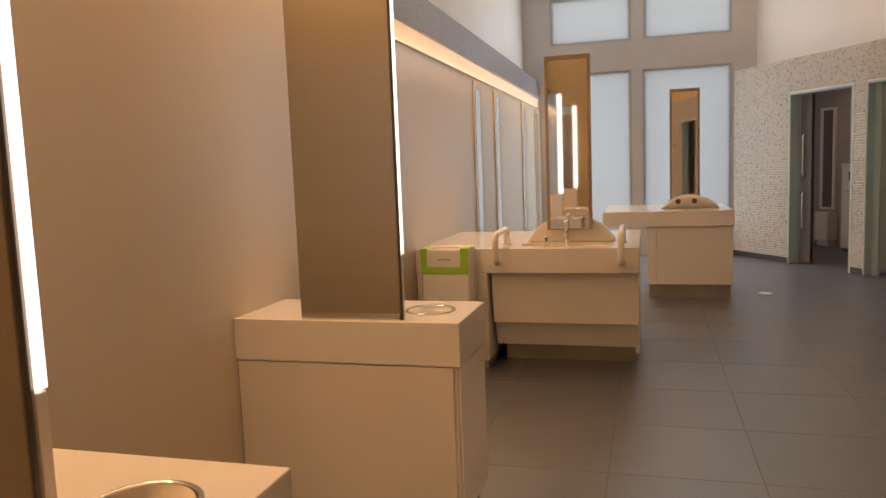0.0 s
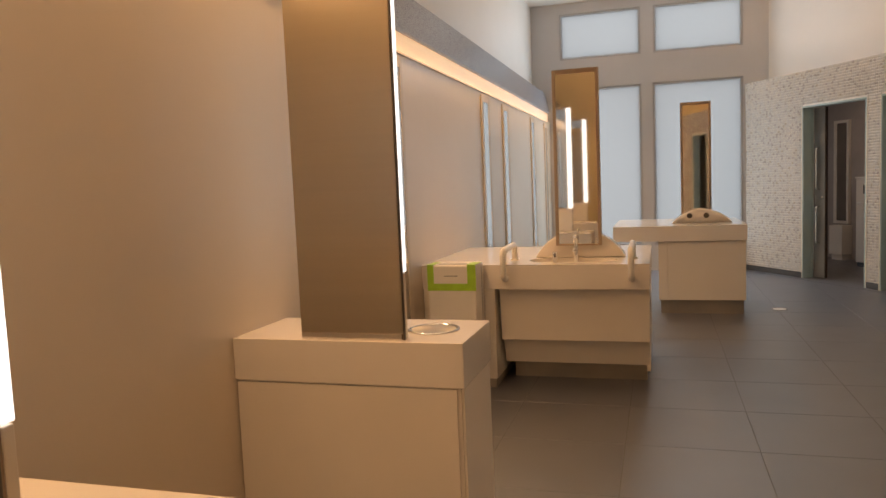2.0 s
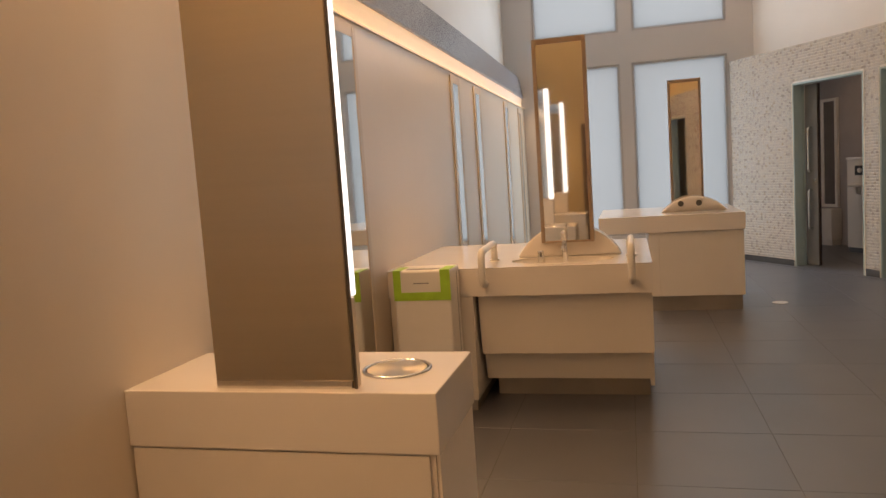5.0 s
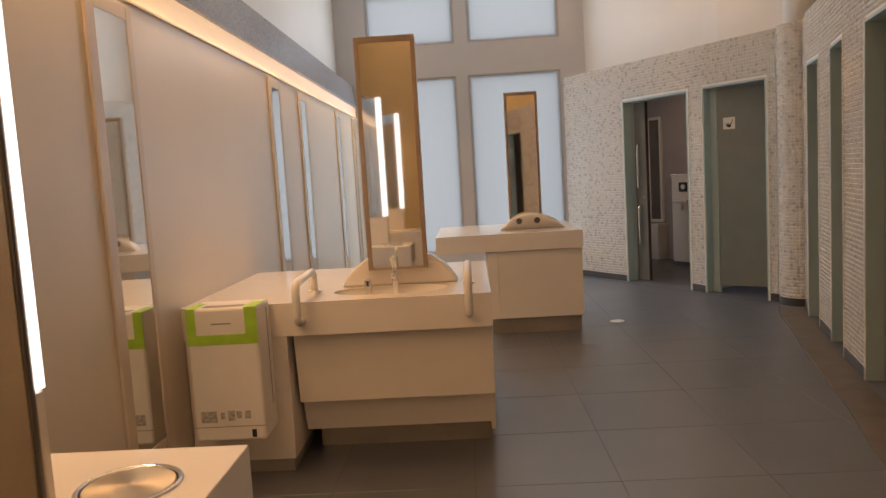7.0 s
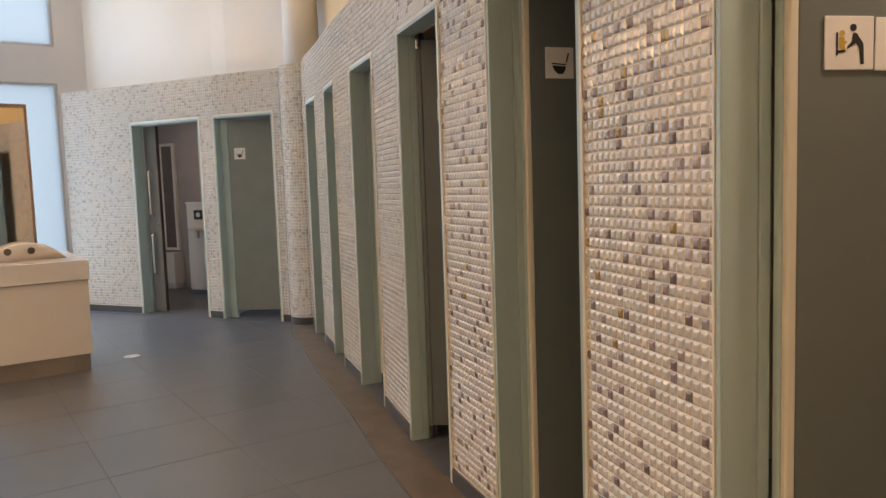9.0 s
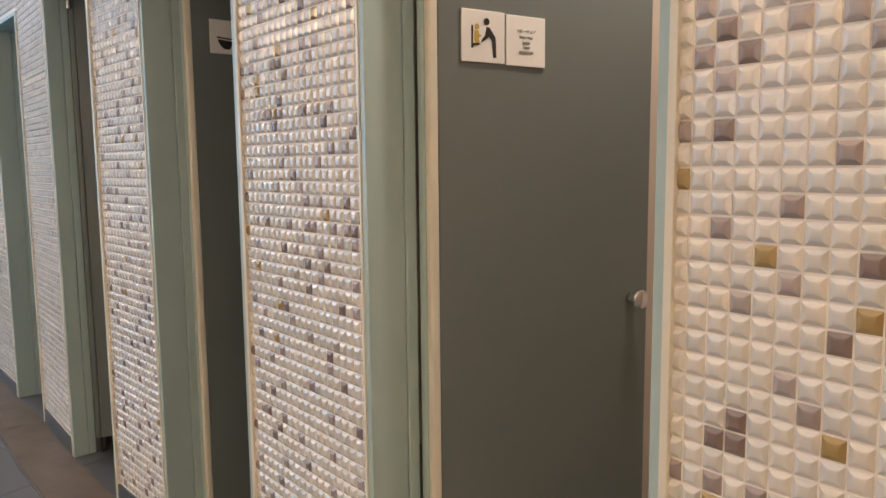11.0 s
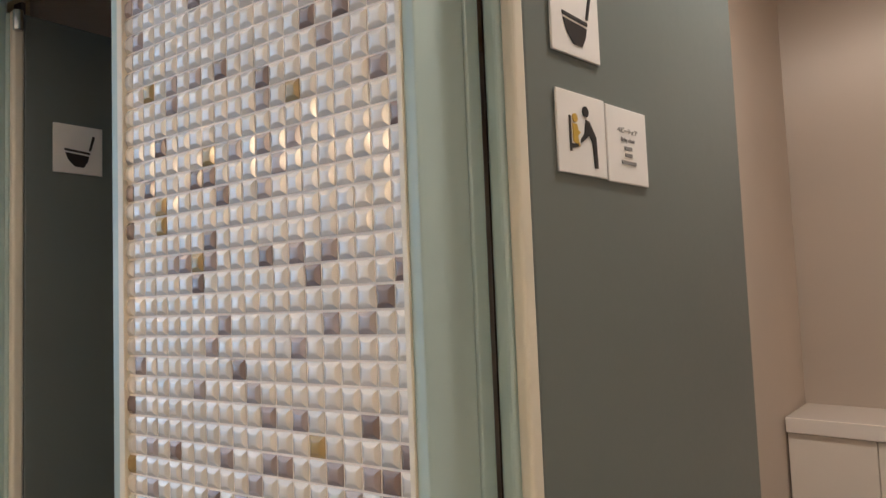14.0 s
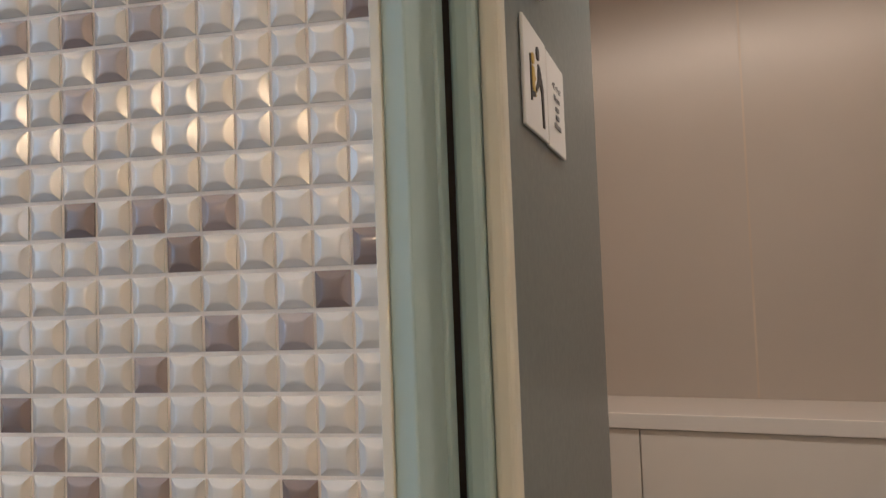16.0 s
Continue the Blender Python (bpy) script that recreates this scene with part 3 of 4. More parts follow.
# recessed downlight inside the cubicle, and an added unseen one lighting the end room
def ceiling_downlight(m, x, y, z, watts, label):
    d = thing("downlight", label, "lamp", *(m @ Vector((x, y, 0))).xy, z)
    local_part("rim", torus(x, y, z, 0.055, 0.006), SATIN, d, m, "steel rim", True)
    local_part("lens", cylinder(x, y, z - 0.003, z + 0.002, 0.05), DOWNLIGHT_GLOW, d, m, "lit lens")
    area_lamp("downlight_lamp", m @ pose(x, y, z - 0.011), 0.1, 0.1, watts, (1.0, 0.77, 0.55))
    return d


DOWNLIGHT_GLOW = glow("downlight_lens", (1.0, 0.82, 0.62), 6.0)
ceiling_downlight(cabm, 0.62, -1.2, 2.446, CUBICLE, "small round recessed ceiling downlight in the cubicle")
ceiling_downlight(far_gaps[0].m, -0.35, 0.95, 2.448, CUBICLE * 0.4, "added unseen ceiling downlight that brightens the end room")


# ---- signs on the door leaves ----
def plate(name, m, label, w=0.118, h=0.118, t=0.004):
    s = thing(name, label, "sign")
    part("plate", box(0, w, -t, 0, 0, h, 0.0015), SIGNW, s, "white plate")
    s.matrix_basis = m
    return s


def flat(parent, name, outline, mat, y, depth=0.0012, label=""):
    """A thin raised shape in the sign's plane (x right, z up)."""
    b = bmesh.new()
    f = b.faces.new([b.verts.new((x, y, z)) for x, z in outline])
    top = bmesh.ops.extrude_face_region(b, geom=[f])["geom"]
    bmesh.ops.translate(b, vec=(0, -depth, 0), verts=[v for v in top if isinstance(v, bmesh.types.BMVert)])
    bmesh.ops.recalc_face_normals(b, faces=b.faces[:])
    ob = new(name, mesh_of(b, name, mat))
    ob.parent = parent
    return tagged(ob, label)


def disc(cx, cz, rx, rz=None, n=20):
    return [(cx + rx * math.cos(2 * math.pi * k / n), cz + (rz or rx) * math.sin(2 * math.pi * k / n)) for k in range(n)]


def toilet_sign(m, w=0.112):
    s = plate("toilet_sign", m, "white square sign with a black toilet pictogram on a door", w, w)
    k = w / 0.112
    flat(s, "bowl", [(x * k, z * k) for x, z in ((0.026, 0.047), (0.080, 0.043), (0.077, 0.030), (0.068, 0.016), (0.048, 0.016), (0.033, 0.030))], INK, -0.004, label="black bowl shape")
    flat(s, "seat", [(x * k, z * k) for x, z in ((0.024, 0.056), (0.082, 0.052), (0.082, 0.047), (0.025, 0.051))], INK, -0.004, label="black seat bar")
    flat(s, "lid", [(x * k, z * k) for x, z in ((0.079, 0.056), (0.084, 0.056), (0.094, 0.090), (0.088, 0.091))], INK, -0.004, label="black lid bar")
    return s


def baby_chair_sign(m):
    s = plate("baby_chair_sign", m, "white sign with a baby chair pictogram in black and ochre", 0.116, 0.112)
    flat(s, "head", disc(0.066, 0.088, 0.0075), INK, -0.004)
    flat(s, "figure", [(0.066, 0.077), (0.074, 0.076), (0.090, 0.055), (0.092, 0.012), (0.084, 0.012), (0.080, 0.048), (0.073, 0.056), (0.060, 0.048), (0.052, 0.043), (0.053, 0.049), (0.062, 0.058)], INK, -0.004, label="black standing shape")
    flat(s, "child_head", disc(0.040, 0.076, 0.006), GOLD, -0.004, label="ochre round shape")
    flat(s, "child", [(0.034, 0.068), (0.044, 0.068), (0.046, 0.060), (0.052, 0.058), (0.045, 0.052), (0.047, 0.044), (0.050, 0.038), (0.044, 0.040), (0.034, 0.044)], GOLD, -0.004, label="ochre seated shape")
    flat(s, "chair_back", [(0.026, 0.030), (0.030, 0.030), (0.030, 0.078), (0.026, 0.078)], INK, -0.004)
    flat(s, "chair_seat", [(0.030, 0.034), (0.046, 0.037), (0.046, 0.042), (0.030, 0.040)], INK, -0.004)
    return s


def letters(parent, text, x, z, size, mat):
    c = bpy.data.curves.new("lettering", "FONT")
    c.body, c.size, c.align_x, c.extrude = text, size, "CENTER", 0.0003
    ob = new("lettering", c)
    ob.data.materials.append(mat)
    ob.matrix_basis = pose(x, -0.0046, z, 90, 0, 0)
    ob.parent = parent
    return ob


def text_sign(m):
    s = plate("text_sign", m, "white sign with small black Japanese and English lettering, baby chair", 0.112, 0.112)
    letters(s, "ベビーチェア", 0.056, 0.075, 0.0095, GREYINK)
    letters(s, "Baby chair", 0.056, 0.062, 0.0095, GREYINK)
    for z, a, b in ((0.050, 0.046, 0.066), (0.040, 0.047, 0.066), (0.029, 0.036, 0.076)):
        flat(s, "text_bar", [(a, z), (b, z), (b, z + 0.005), (a, z + 0.005)], GREYINK, -0.004)
    return s


def on_leaf(door, x, z):
    return door[1] @ pose(x, -0.0005, z)


baby_chair_sign(on_leaf(doors[BABY], 0.069, 1.530))
text_sign(on_leaf(doors[BABY], 0.189, 1.528))
toilet_sign(on_leaf(doors[BABY], 0.066, 1.692), 0.116)
toilet_sign(on_leaf(doors[TOILET], 0.070, 1.688))
toilet_sign(on_leaf(doors[3], 0.085, 1.63))

# ---- the two end rooms in the curved wall ----
ga, gb = far_gaps
d1 = thing("door_1", "grey sliding door half open with two long handles, grey-green steel frame", "door", kind="structure")
door_frame(d1, ga.length, 0.14)
part("leaf", box(0.02, 0.195, 0.145, 0.18, 0.01, HEAD - 0.01, 0.003), plain("grey_door_steel", (0.23, 0.235, 0.24), 0.35, metal=0.2), d1, "grey sliding door leaf")
part("leaf_edge", box(0.195, 0.204, 0.143, 0.182, 0.01, HEAD - 0.01, 0.003), plain("brown_edge", (0.07, 0.045, 0.035), 0.4), d1, "dark brown leading edge")
for z0, z1 in ((0.43, 0.87), (1.08, 1.57)):
    hb = tube([(0.105, 0.145, z0), (0.105, 0.10, z0), (0.105, 0.10, z1), (0.105, 0.145, z1)], 0.013, 12, bend=0.03)
    part("door_handle", hb, CHROME, d1, "long chrome pull handle", True)
part("lock", moved(cylinder(0, 0, 0, 0.012, 0.016, 20), pose(0.16, 0.145, 0.98, 90)), SATIN, d1, "round steel lock", True)
d1.matrix_basis = ga.m
inner = thing("framed_panel", "tall pale framed mirror panel on the end room wall", "mirror", *(ga.m @ Vector((-1.2, 1.75, 0))).xy, 0.5)
local_part("glass", box(-1.40, -1.21, 1.765, 1.775, 0.56, 1.96), plain("dim_mirror", (0.5, 0.5, 0.5), 0.08, metal=1.0), inner, ga.m, "dim mirror glass")
for a, b, c, d in ((-1.45, -1.40, 0.52, 2.0), (-1.21, -1.17, 0.52, 2.0), (-1.40, -1.21, 0.52, 0.56), (-1.40, -1.21, 1.96, 2.0)):
    local_part("frame", box(a, b, 1.755, 1.80, c, d, 0.003), PLASTIC, inner, ga.m, "pale frame")
box_w = thing("wall_cabinet", "small white cabinet below the framed mirror panel", "cabinet", *(ga.m @ Vector((-1.2, 1.7, 0))).xy, 0.0)
local_part("body", box(-1.38, -1.14, 1.62, 1.80, 0.08, 0.50, 0.006), PLASTIC, box_w, ga.m, "white body")
local_part("plinth", box(-1.36, -1.16, 1.65, 1.80, 0.0, 0.08), PLASTIC, box_w, ga.m)
panel = thing("fitting_panel", "cream service panel with a black control and tissue shelf", "cabinet", *(ga.m @ Vector((-0.3, 1.4, 0))).xy)
local_part("body", box(-0.55, 0.10, 1.30, 1.55, 0.06, 1.17, 0.005), LAMINATE, panel, ga.m, "cream body")
local_part("top", box(-0.56, 0.11, 1.29, 1.56, 1.17, 1.195, 0.003), SOLID, panel, ga.m)
local_part("plinth", box(-0.54, 0.09, 1.32, 1.55, 0.0, 0.06), SKIRT, panel, ga.m, "dark plinth")
local_part("control", box(-0.42, -0.28, 1.285, 1.30, 0.97, 1.09, 0.006), RUBBER, panel, ga.m, "black control plate")
local_part("control_dial", moved(cylinder(0, 0, 0, 0.01, 0.03, 20), pose(-0.34, 1.285, 1.03, 90)), PLASTIC, panel, ga.m, "pale round dial")
local_part("shelf", box(-0.43, -0.20, 1.19, 1.30, 0.83, 0.865, 0.008), PLASTIC, panel, ga.m, "white tissue shelf")
local_part("bottle", cylinder(-0.33, 1.25, 0.74, 0.83, 0.02, 16), PLASTIC, panel, ga.m, "white holder", True)

d2 = thing("door_2", "grey-green cubicle door ajar with a small sign, steel frame", "door", kind="structure")
door_frame(d2, gb.length, 0.10)
L2 = gb.length
lf = pose(0.10, 0.085, 0, 0, 0, 20.0)
part("side_panel", box(0.018, 0.10, 0.08, 0.11, 0.0, HEAD - 0.01, 0.002), GREEN, d2, "grey-green side panel")
part("leaf", moved(box(0.004, L2 - 0.10, 0, 0.035, 0.075, HEAD - 0.02, 0.003), lf), plain("grey_green_laminate", (0.22, 0.245, 0.23), 0.34, vary=0.05), d2, "grey-green laminate door leaf")
part("knob", moved(cylinder(0, 0, 0, 0.04, 0.02, 24, bevel=0.005), lf @ pose(L2 - 0.16, 0, 0.955, 90)), CHROME, d2, "chrome knob", True)
d2.matrix_basis = gb.m
toilet_sign(gb.m @ lf @ pose(0.06, -0.0005, 1.64), 0.115)


# brown door in the ochre wall at the near end of the room
d9 = thing("door_11", "plain dark brown door in the ochre end wall", "door", 1.05, -3.5, 0, kind="structure")
part("leaf", box(0.69, 1.40, -3.499, -3.47, 0.01, 1.95, 0.003), plain("brown_door", (0.14, 0.09, 0.05), 0.4, vary=0.08), d9, "dark brown leaf")
part("door_handle", tube([(0.76, -3.47, 0.95), (0.76, -3.43, 0.95), (0.76, -3.43, 1.15), (0.76, -3.47, 1.15)], 0.01, 10, bend=0.02), CHROME, d9, "chrome handle", True)

# ---- washing area ----
def mirror_column(name, x0, x1, y0, y1, z0, z1, label):
    """Free-standing mirror panel: steel back, lamp strips on its sides, mirror to the far side."""
    c = thing(name, label, "mirror", (x0 + x1) / 2, (y0 + y1) / 2, z0, group="lit mirror columns")
    part("base_strip", box(x0 + 0.001, x1 - 0.012, y0 - 0.001, y0 + 0.012, z0, z0 + 0.022, 0.001), SATIN, c, "polished steel base strip")
    part("back_panel", box(x0, x1 - 0.0075, y0, y0 + 0.012, z0 + 0.022, z1, 0.002), STEEL, c, "brushed steel back")
    part("corner_trim", box(x1 - 0.007, x1, y0, y0 + 0.011, z0, z1, 0.003), DARKTRIM, c, "dark rounded metal corner")
    part("core", box(x0 + 0.002, x1 - 0.004, y0 + 0.012, y0 + 0.0175, z0, z1 - 0.002), BRONZE, c, "bronze core")
    part("mirror", box(x0 + 0.05, x1 - 0.05, y0 + 0.018, y0 + 0.024, 1.04, z1 - 0.02), MIRROR, c, "mirror glass")
    part("foot", box(x0 + 0.004, x1 - 0.003, y0 + 0.018, y1, z0, 1.03, 0.003), LAMINATE, c, "cream foot block")
    for a, b in ((x0 - 0.003, x0 + 0.042), (x1 - 0.042, x1 + 0.003)):
        part("lamp_strip", box(a, b, y0 + 0.018, y0 + 0.037, 1.034, z1 - 0.01, 0.003), STRIP_GLOW, c, "glowing white lamp strip")
    return c


def bin_counter(y):
    """Small counter with a bin opening; its steel-backed mirror stands on it."""
    c = thing("bin_counter", "cream counter cabinet with a round steel waste opening", "counter", 0.46, y + 0.2, 0, group="waste counters along the wall")
    part("top", box(LX, 0.90, y, y + 0.407, 0.645, 0.80, 0.003), SOLID, c, "thick cream solid-surface top")
    part("body", box(LX, 0.885, y + 0.014, y + 0.40, 0.08, 0.644), LAMINATE, c, "cream body")
    part("front_panel", box(LX + 0.006, 0.872, y + 0.004, y + 0.0135, 0.085, 0.640, 0.002), LAMINATE, c, "cream front panel")
    part("side_panel", box(0.8855, 0.895, y + 0.018, y + 0.40, 0.085, 0.640, 0.002), LAMINATE, c, "cream side panel")
    part("plinth", box(LX, 0.86, y + 0.04, y + 0.38, 0, 0.08), SKIRT, c, "dark plinth")
    part("ring", torus(0.735, y + 0.213, 0.801, 0.091, 0.0055), CHROME, c, "polished steel ring", True)
    part("groove", cylinder(0.735, y + 0.213, 0.797, 0.8008, 0.088, 40), RUBBER, c, "dark groove")
    part("flap", cylinder(0.735, y + 0.213, 0.797, 0.804, 0.0825, 40, bevel=0.002), STEEL, c, "steel flap")
    return c


Y1, STEP = 1.172, 1.61
bin_counter(Y1)
mirror_column("mirror_column", 0.297, 0.690, Y1 + 0.026, Y1 + 0.066, 0.80, 2.04, "tall steel-backed mirror column with white lamp strips on a counter")
bin_counter(Y1 - STEP - 0.02)
mirror_column("mirror_column", 0.297, 0.690, Y1 - STEP + 0.036, Y1 - STEP + 0.076, 0.80, 2.04, "tall steel-backed mirror column with white lamp strips on a counter")


def holed_top(x0, x1, y0, y1, z0, z1, cx, cy, rx, ry, n=64):
    """A slab with an oval hole."""
    b = bmesh.new()
    angs = sorted([2 * math.pi * k / n for k in range(n)] + [math.atan2(y - cy, x - cx) % (2 * math.pi) for x in (x0, x1) for y in (y0, y1)])
    loops = []
    for z in (z1, z0):
        inner_, outer = [], []
        for a in angs:
            c, s = math.cos(a), math.sin(a)
            inner_.append(b.verts.new((cx + rx * c, cy + ry * s, z)))
            k = min((x1 - cx) / c if c > 1e-9 else (x0 - cx) / c if c < -1e-9 else 1e9, (y1 - cy) / s if s > 1e-9 else (y0 - cy) / s if s < -1e-9 else 1e9)
            outer.append(b.verts.new((cx + k * c, cy + k * s, z)))
        loops.append((inner_, outer))
    m = len(angs)
    (ti, to), (bi, bo) = loops
    for k in range(m):
        j = (k + 1) % m
        b.faces.new((ti[k], to[k], to[j], ti[j]))
        b.faces.new((bi[j], bo[j], bo[k], bi[k]))
        b.faces.new((to[k], bo[k], bo[j], to[j]))
        b.faces.new((ti[j], bi[j], bi[k], ti[k]))
    return b


def bowl(cx, cy, z, rx, ry, depth, n=48, k=8):
    b = bmesh.new()
    rings = []
    for i in range(k):
        t = i / (k - 1) * 0.97
        s, d = math.cos(t * math.pi / 2) ** 0.7, math.sin(t * math.pi / 2)
        rings.append([b.verts.new((cx + rx * s * math.cos(2 * math.pi * j / n), cy + ry * s * math.sin(2 * math.pi * j / n), z - depth * d)) for j in range(n)])
    for r0_, r1_ in zip(rings, rings[1:]):
        for j in range(n):
            b.faces.new((r0_[j], r0_[(j + 1) % n], r1_[(j + 1) % n], r1_[j]))
    b.faces.new(rings[-1])
    bmesh.ops.recalc_face_normals(b, faces=b.faces[:])
    for f in b.faces:
        f.normal_flip()
    return b


def arch(cx, y0, y1, z, w, h, n=28):
    """Low upstand with a curved top behind a basin."""
    R = (w * w / 4 + h * h) / (2 * h)
    half = math.asin(w / 2 / R)
    out = [(cx + R * math.sin(a), z + R * math.cos(a) - R + h) for a in [-half + 2 * half * k / n for k in range(n + 1)]]
    b = bmesh.new()
    f = b.faces.new([b.verts.new((x, y0, zz)) for x, zz in out])
    top = bmesh.ops.extrude_face_region(b, geom=[f])["geom"]
    bmesh.ops.translate(b, vec=(0, y1 - y0, 0), verts=[v for v in top if isinstance(v, bmesh.types.BMVert)])
    bmesh.ops.recalc_face_normals(b, faces=b.faces[:])
    rim = [e for e in b.edges if len(e.link_faces) == 2 and abs(e.calc_face_angle(0)) > 1.0]
    bmesh.ops.bevel(b, geom=rim, offset=0.012, segments=3, affect="EDGES", profile=0.5)
    return b


def standing_mirror(x0, x1, y0, y1, z0, z1, label):
    c = thing("standing_mirror", label, "mirror", (x0 + x1) / 2, (y0 + y1) / 2, z0, group="framed mirrors over the basins")
    t = 0.022
    for a, b, e, f in ((x0, x0 + t, z0, z1), (x1 - t, x1, z0, z1), (x0 + t, x1 - t, z0, z0 + 0.012), (x0 + t, x1 - t, z1 - 0.03, z1)):
        part("frame", box(a, b, y0, y1, e, f, 0.003), BRONZE, c, "bronze metal frame")
    part("mirror", box(x0 + t, x1 - t, y0 + 0.006, y0 + 0.012, z0 + 0.012, z1 - 0.03), MIRROR, c, "mirror glass")
    part("mirror", box(x0 + t, x1 - t, y1 - 0.012, y1 - 0.006, z0 + 0.012, z1 - 0.03), MIRROR, c, "mirror glass")
    part("core", box(x0 + t, x1 - t, y0 + 0.012, y1 - 0.012, z0 + 0.012, z1 - 0.03), DARKTRIM, c)
    return c


# accessible basin counter
BX, BY = 0.985, 3.655
bc = thing("basin_counter", "wide cream washbasin counter with sloped panels, open below for a wheelchair", "counter", 0.75, 4.0, 0)
part("top", holed_top(LX, 1.467, 3.40, 4.66, 0.645, 0.80, BX, BY, 0.285, 0.145), SOLID, bc, "thick cream solid-surface top")
basin = part("basin", bowl(BX, BY, 0.7995, 0.287, 0.147, 0.11), CERAMIC, bc, "oval cream basin", True)
part("drain", cylinder(BX, BY, 0.690, 0.698, 0.022, 20), CHROME, basin, "chrome drain")
part("pier", box(LX + 0.004, 0.512, 3.402, 4.598, 0.06, 0.644, 0.003), LAMINATE, bc, "cream pier")
part("upper_panel", moved(box(0.53, 1.464, -0.009, 0.009, -0.345, 0.0, 0.002), pose(0, 3.465, 0.644, 6)), LAMINATE, bc, "cream sloped upper panel")
part("lower_panel", moved(box(0.53, 1.462, -0.009, 0.009, -0.24, 0.0, 0.002), pose(0, 3.535, 0.36, 18)), LAMINATE, bc, "cream sloped lower panel")
part("end_panel", prism([(1.440, 3.60), (1.4615, 3.60), (1.4615, 4.60), (1.440, 4.60)], 0.09, 0.644), LAMINATE, bc, "cream end panel")
# unseen panel added to stop window light leaking under the counter
part("back_panel", box(LX, 1.44, 4.60, 4.62, 0.0, 0.644), LAMINATE, bc, "added unseen cream panel closing the back against window light")
part("plinth", box(0.57, 1.438, 3.72, 4.55, 0, 0.13), PLINTH, bc, "dull steel plinth")
part("plinth", box(0.05, 0.502, 3.41, 4.55, 0, 0.059), PLINTH, bc, "dull steel plinth")
part("upstand", arch(1.013, 3.808, 3.93, 0.80, 0.60, 0.185), SOLID, bc, "low curved cream upstand", True)
standing_mirror(0.863, 1.163, 3.758, 3.806, 0.885, 2.04, "tall mirror in a bronze frame standing behind the basin")


def grab_bar(x):
    gbar = thing("grab_bar", "white resin grab bar curving over the counter edge", "grab bar", x, 3.4, 0.8, group="grab bars at the basin")
    part("bar", tube([(x, 3.72, 0.80), (x, 3.72, 0.905), (x, 3.325, 0.895), (x, 3.325, 0.715), (x, 3.40, 0.715)], 0.019, 14, bend=0.05, rounds=7), PLASTIC, gbar, "white resin bar", True)
    part("flange", cylinder(x, 3.72, 0.80, 0.808, 0.03, 24), PLASTIC, gbar, "round flange", False)
    return gbar


grab_bar(0.588), grab_bar(1.363)
tap = thing("faucet", "short upright chrome faucet with a tilted head by the basin", "faucet", 0.995, 3.735, 0.79)
part("base", cylinder(0.995, 3.748, 0.755, 0.905, 0.0155, 24, bevel=0.003), CHROME, tap, "chrome upright", True)
part("head", moved(cylinder(0, 0, -0.012, 0.045, 0.0175, 24, bevel=0.005), pose(0.995, 3.746, 0.908, 24, 0, -8)), CHROME, tap, "tilted chrome head", True)
part("spout", tube([(0.995, 3.742, 0.875), (0.99, 3.655, 0.862)], 0.0105, 14), CHROME, tap, "short chrome spout", True)
part("lever", tube([(0.999, 3.735, 0.945), (1.012, 3.722, 0.995)], 0.0055, 12), CHROME, tap, "thin chrome lever", True)
soap = thing("soap_dispenser", "short chrome soap nozzle on the basin counter", "soap dispenser", 0.858, 3.735, 0.79)
part("body", box(0.841, 0.875, 3.722, 3.752, 0.765, 0.848, 0.006, 3), SATIN, soap, "satin chrome body")
part("sensor", box(0.853, 0.864, 3.719, 3.7225, 0.812, 0.838, 0.001), RUBBER, soap, "black sensor eye")

# hand dryer with lime tape
hd = thing("hand_dryer", "white box hand dryer taped shut with lime green tape", "hand dryer", 0.29, 3.2, 0.235)
hdb = box(0.135, 0.4455, 3.185, 3.398, 0.235, 0.828, 0.014, 3)
part("body", hdb, PLASTIC, hd, "white plastic body")
part("base_seam", box(0.134, 0.446, 3.1835, 3.1855, 0.300, 0.3025), GREYINK, hd, "grey seam")
for a, b, c, d in ((0.1345, 0.176, 0.668, 0.829), (0.392, 0.4455, 0.668, 0.829), (0.176, 0.392, 0.668, 0.712)):
    part("tape", box(a, b, 3.1825, 3.1845, c, d), TAPE, hd, "lime green tape")
for a, b in ((0.1345, 0.18), (0.39, 0.4455)):
    part("tape", box(a, b, 3.1835, 3.33, 0.8275, 0.8295), TAPE, hd, "lime green tape")
part("slot", box(0.245, 0.33, 3.183, 3.186, 0.757, 0.762), GREYINK, hd, "grey slot")
part("top_slot", box(0.20, 0.38, 3.21, 3.26, 0.8265, 0.829), GREYINK, hd, "grey hand slot")
for a, b, c, d in ((0.165, 0.235, 0.322, 0.372), (0.252, 0.27, 0.335, 0.365), (0.285, 0.315, 0.328, 0.372), (0.322, 0.345, 0.338, 0.368), (0.36, 0.385, 0.335, 0.37)):
    part("printed_label", box(a, b, 3.1835, 3.1855, c, d), plain("pale_grey_print", (0.45, 0.42, 0.38), 0.5, vary=0.5, scale=160), hd, "pale grey printed instructions")
part("badge", box(0.385, 0.405, 3.1835, 3.1855, 0.25, 0.285), INK, hd, "small dark badge")
part("side_groove", box(0.445, 0.447, 3.33, 3.335, 0.36, 0.80), GREYINK, hd, "grey groove")

# far basin counter
fc = thing("basin_counter", "cream washbasin counter island before the frosted windows", "counter", 1.7, 6.6, 0)
part("top", box(1.095, 2.30, 6.065, 7.25, 0.70, 0.845, 0.003), SOLID, fc, "thick cream solid-surface top")
part("body", box(1.515, 2.285, 6.105, 7.2, 0.135, 0.699), LAMINATE, fc, "cream body")
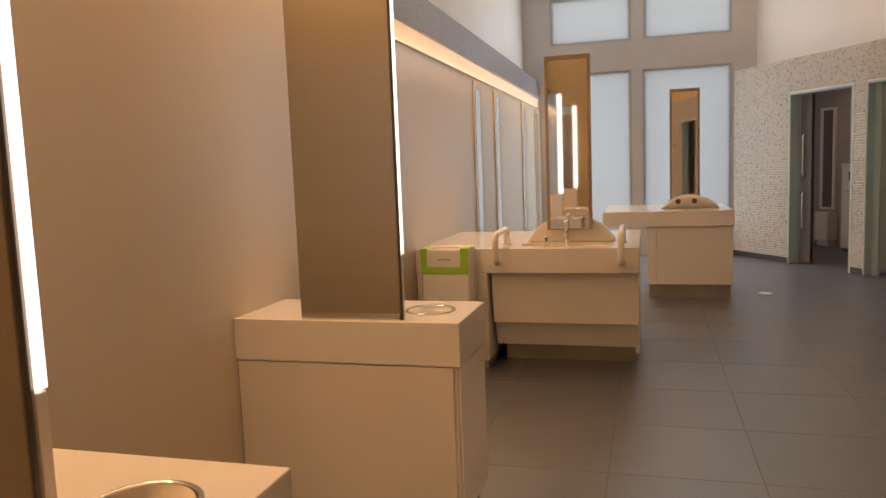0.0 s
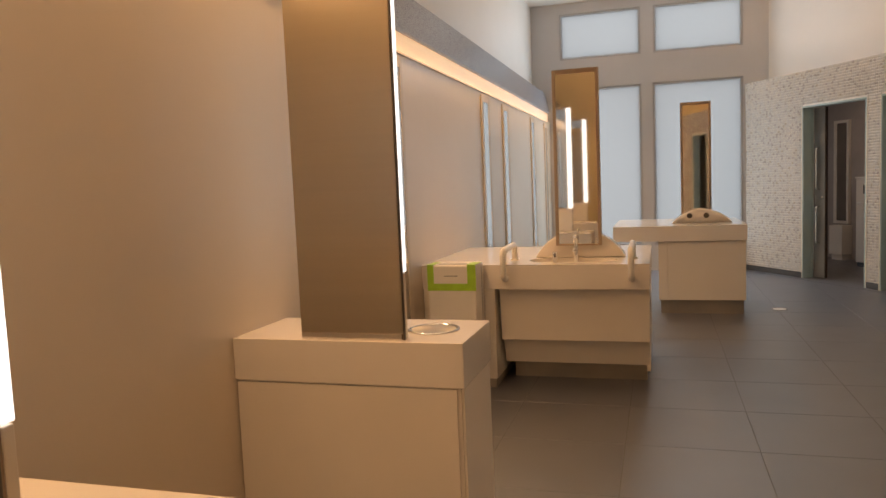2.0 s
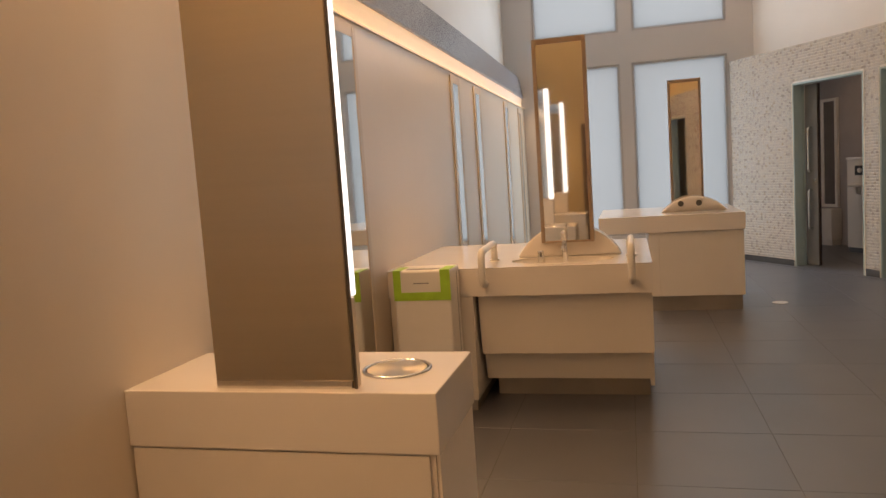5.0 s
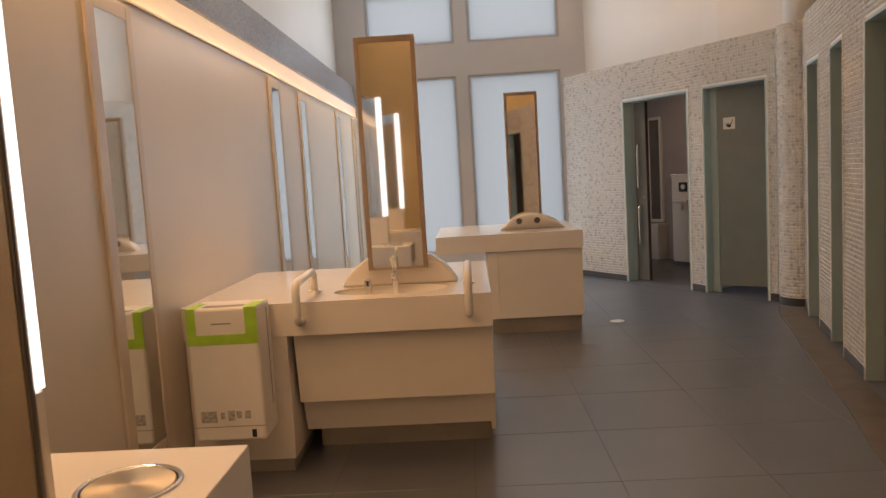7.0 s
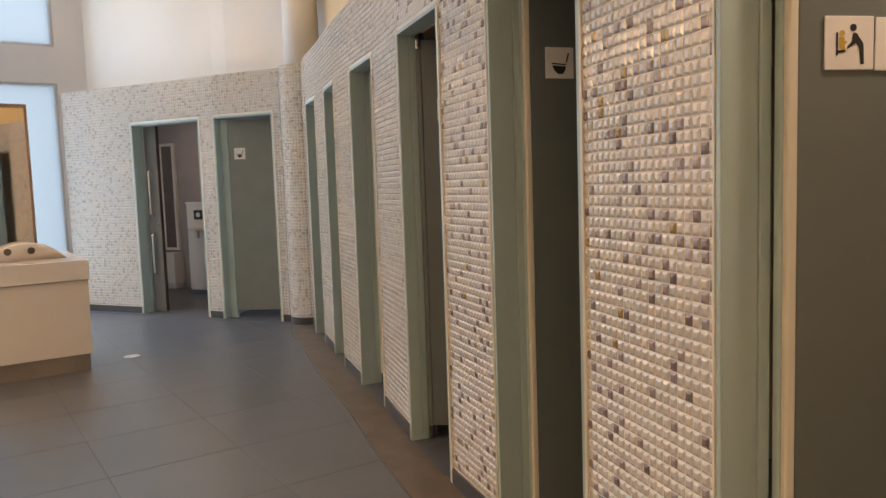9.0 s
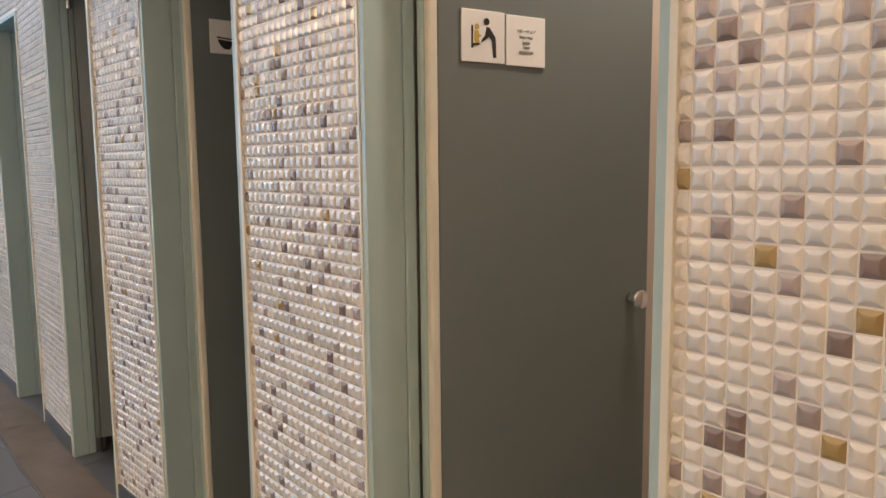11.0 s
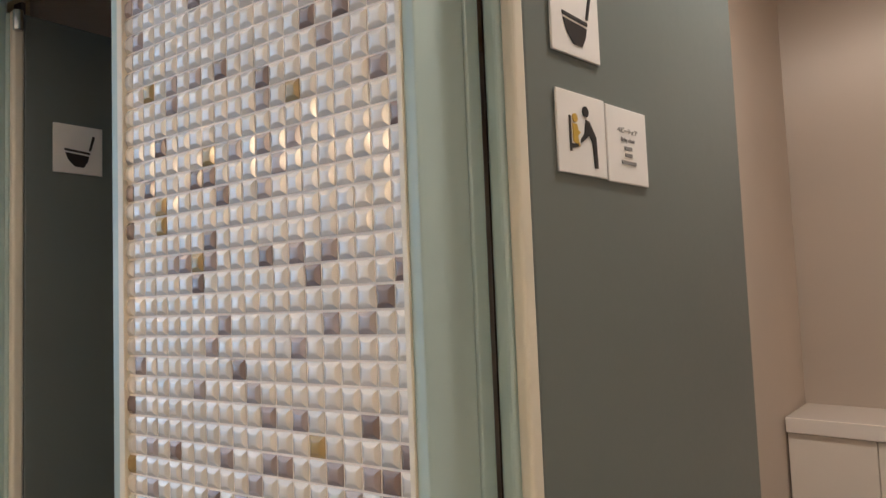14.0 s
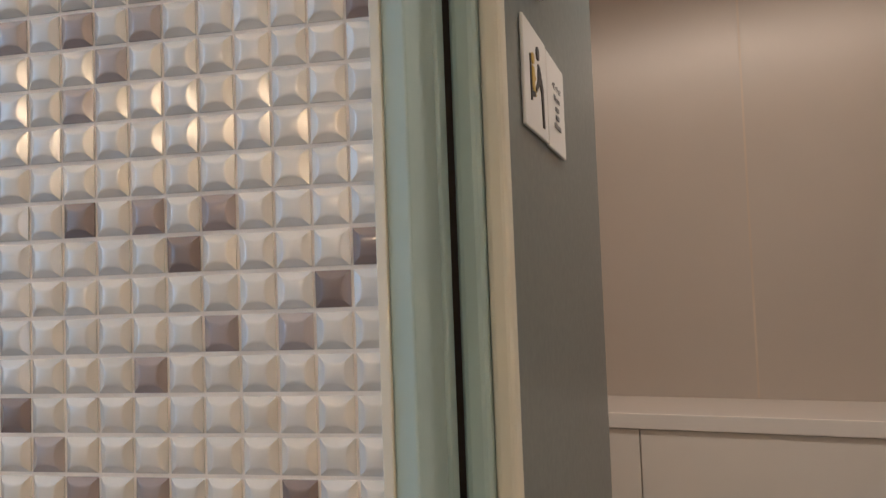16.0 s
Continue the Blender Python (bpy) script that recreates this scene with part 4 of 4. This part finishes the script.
part("front_panel", box(1.60, 2.289, 6.092, 6.1045, 0.137, 0.694, 0.002), LAMINATE, fc, "cream front panel")
part("front_panel", box(1.513, 1.597, 6.092, 6.1045, 0.137, 0.694, 0.002), LAMINATE, fc, "cream front panel")
part("plinth", box(1.53, 2.275, 6.15, 7.15, 0, 0.134), PLINTH, fc, "dull steel plinth")
fu = part("upstand", arch(1.925, 6.43, 6.55, 0.845, 0.565, 0.135), SOLID, fc, "low curved cream upstand", True)
for x in (1.81, 1.965):
    part("sensor_hole", moved(cylinder(0, 0, 0, 0.012, 0.026, 24, bevel=0.003), pose(x, 6.432, 0.918, 90)), DARKTRIM, fu, "dark round fitting")
standing_mirror(1.737, 2.023, 6.56, 6.608, 0.845, 2.03, "tall mirror in a bronze frame on the far counter")

# small round floor cover
fcov = thing("floor_cover", "small round white cover set in the floor", "floor cover", 2.615, 6.40, 0)
part("plate", cylinder(2.615, 6.40, 0.0005, 0.004, 0.068, 32, bevel=0.001), SIGNW, fcov, "pale enamelled plate")
part("rim", torus(2.615, 6.40, 0.003, 0.066, 0.003, 32, 6), CHROME, fcov, "bright rim", True)

# brown stone band along the cubicle wall, with pale joints
band = thing("floor_band", "brown stone band in the floor along the cubicle wall", "floor band", 3.2, 3, 0, kind="structure")
for p, q in zip(NEAR, NEAR[1:]):
    run = Run(p, q)
    local_part("stone", box(-0.004, run.length + 0.004, -0.215, -0.011, -0.002, 0.003), BAND, band, run.m)
    local_part("joint", box(-0.006, run.length + 0.006, -0.228, -0.217, -0.002, 0.0022), JOINT, band, run.m)
for p, q in zip(FAR, FAR[1:]):
    run = Run(p, q)
    local_part("joint", box(-0.004, run.length + 0.004, -0.10, -0.092, -0.002, 0.0018), JOINT, band, run.m)

# ---- pieces: floor tiles, mosaic ----
FT = 0.622
tile_mesh = mesh_of(box(-FT / 2 + 0.0016, FT / 2 - 0.0016, -FT / 2 + 0.0016, FT / 2 - 0.0016, -0.012, 0.0, 0.0008, 1), "floor_tile", FLOOR)
for i in range(-1, 10):
    for j in range(-6, 18):
        x, y = 0.418 + (i - 0.0) * FT, 1.578 + j * FT
        if -0.35 < x < 6.2 and (y < 9.75 or x > 2.9) and x < 2.2 + 0.5 * (y + 4.0):
            o = new("floor_tile", tile_mesh)
            o.parent = floor
            o.location = (x, y, 0)
            o.rotation_euler = (0, 0, 1.5708 * ((i * 7 + j * 3) % 4))


def field(cells, parent, detail, dark=TILE_SHEEN_FADED, name="mosaic"):
    ob = new(name, tile_field(cells, detail, dark))
    ob.parent = parent
    return tagged(ob, "pearl mosaic tiles", kind="stuff")


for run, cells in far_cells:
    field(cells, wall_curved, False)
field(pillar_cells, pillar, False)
rng = random.Random(5)
tv, tf = cell_template(True)
ones = []
for mat in (TILE_ONE, TILE_ONE_DARK):
    one = bpy.data.meshes.new("mosaic_tile")
    one.from_pydata(tv.tolist(), [], [f[::-1] for f in tf])
    one.materials.append(mat)
    shade_dome(one, len(tf), 8)
    ones.append(one)
for run, cells in near_cells:
    mid = (run.p + run.q) / 2
    near_one = 1.1 < mid.y < 1.75 and run.length > 0.5
    if near_one:
        single = [c for c in cells if 1.15 < c[0][2] < 1.60]
        cells = [c for c in cells if not 1.15 < c[0][2] < 1.60]
        for (place, along, out), fleck in zip(single, fleck_cells(single, 4)):
            o = new("mosaic_tile", ones[fleck])
            o.parent = wall_cubicles
            o.matrix_basis = Matrix.Translation(place) @ Matrix(((along[0], out[0], 0), (along[1], out[1], 0), (0, 0, 1))).to_4x4() @ pose(0, 0, 0, rng.gauss(0, 1.3), 0, rng.gauss(0, 1.3))
    # beyond y 3.4 the flecks take the copy paled for distant sheen
    field(cells, wall_cubicles, -0.5 < mid.y < 4.0, TILE_DARK if mid.y < 3.4 else TILE_SHEEN_FADED)
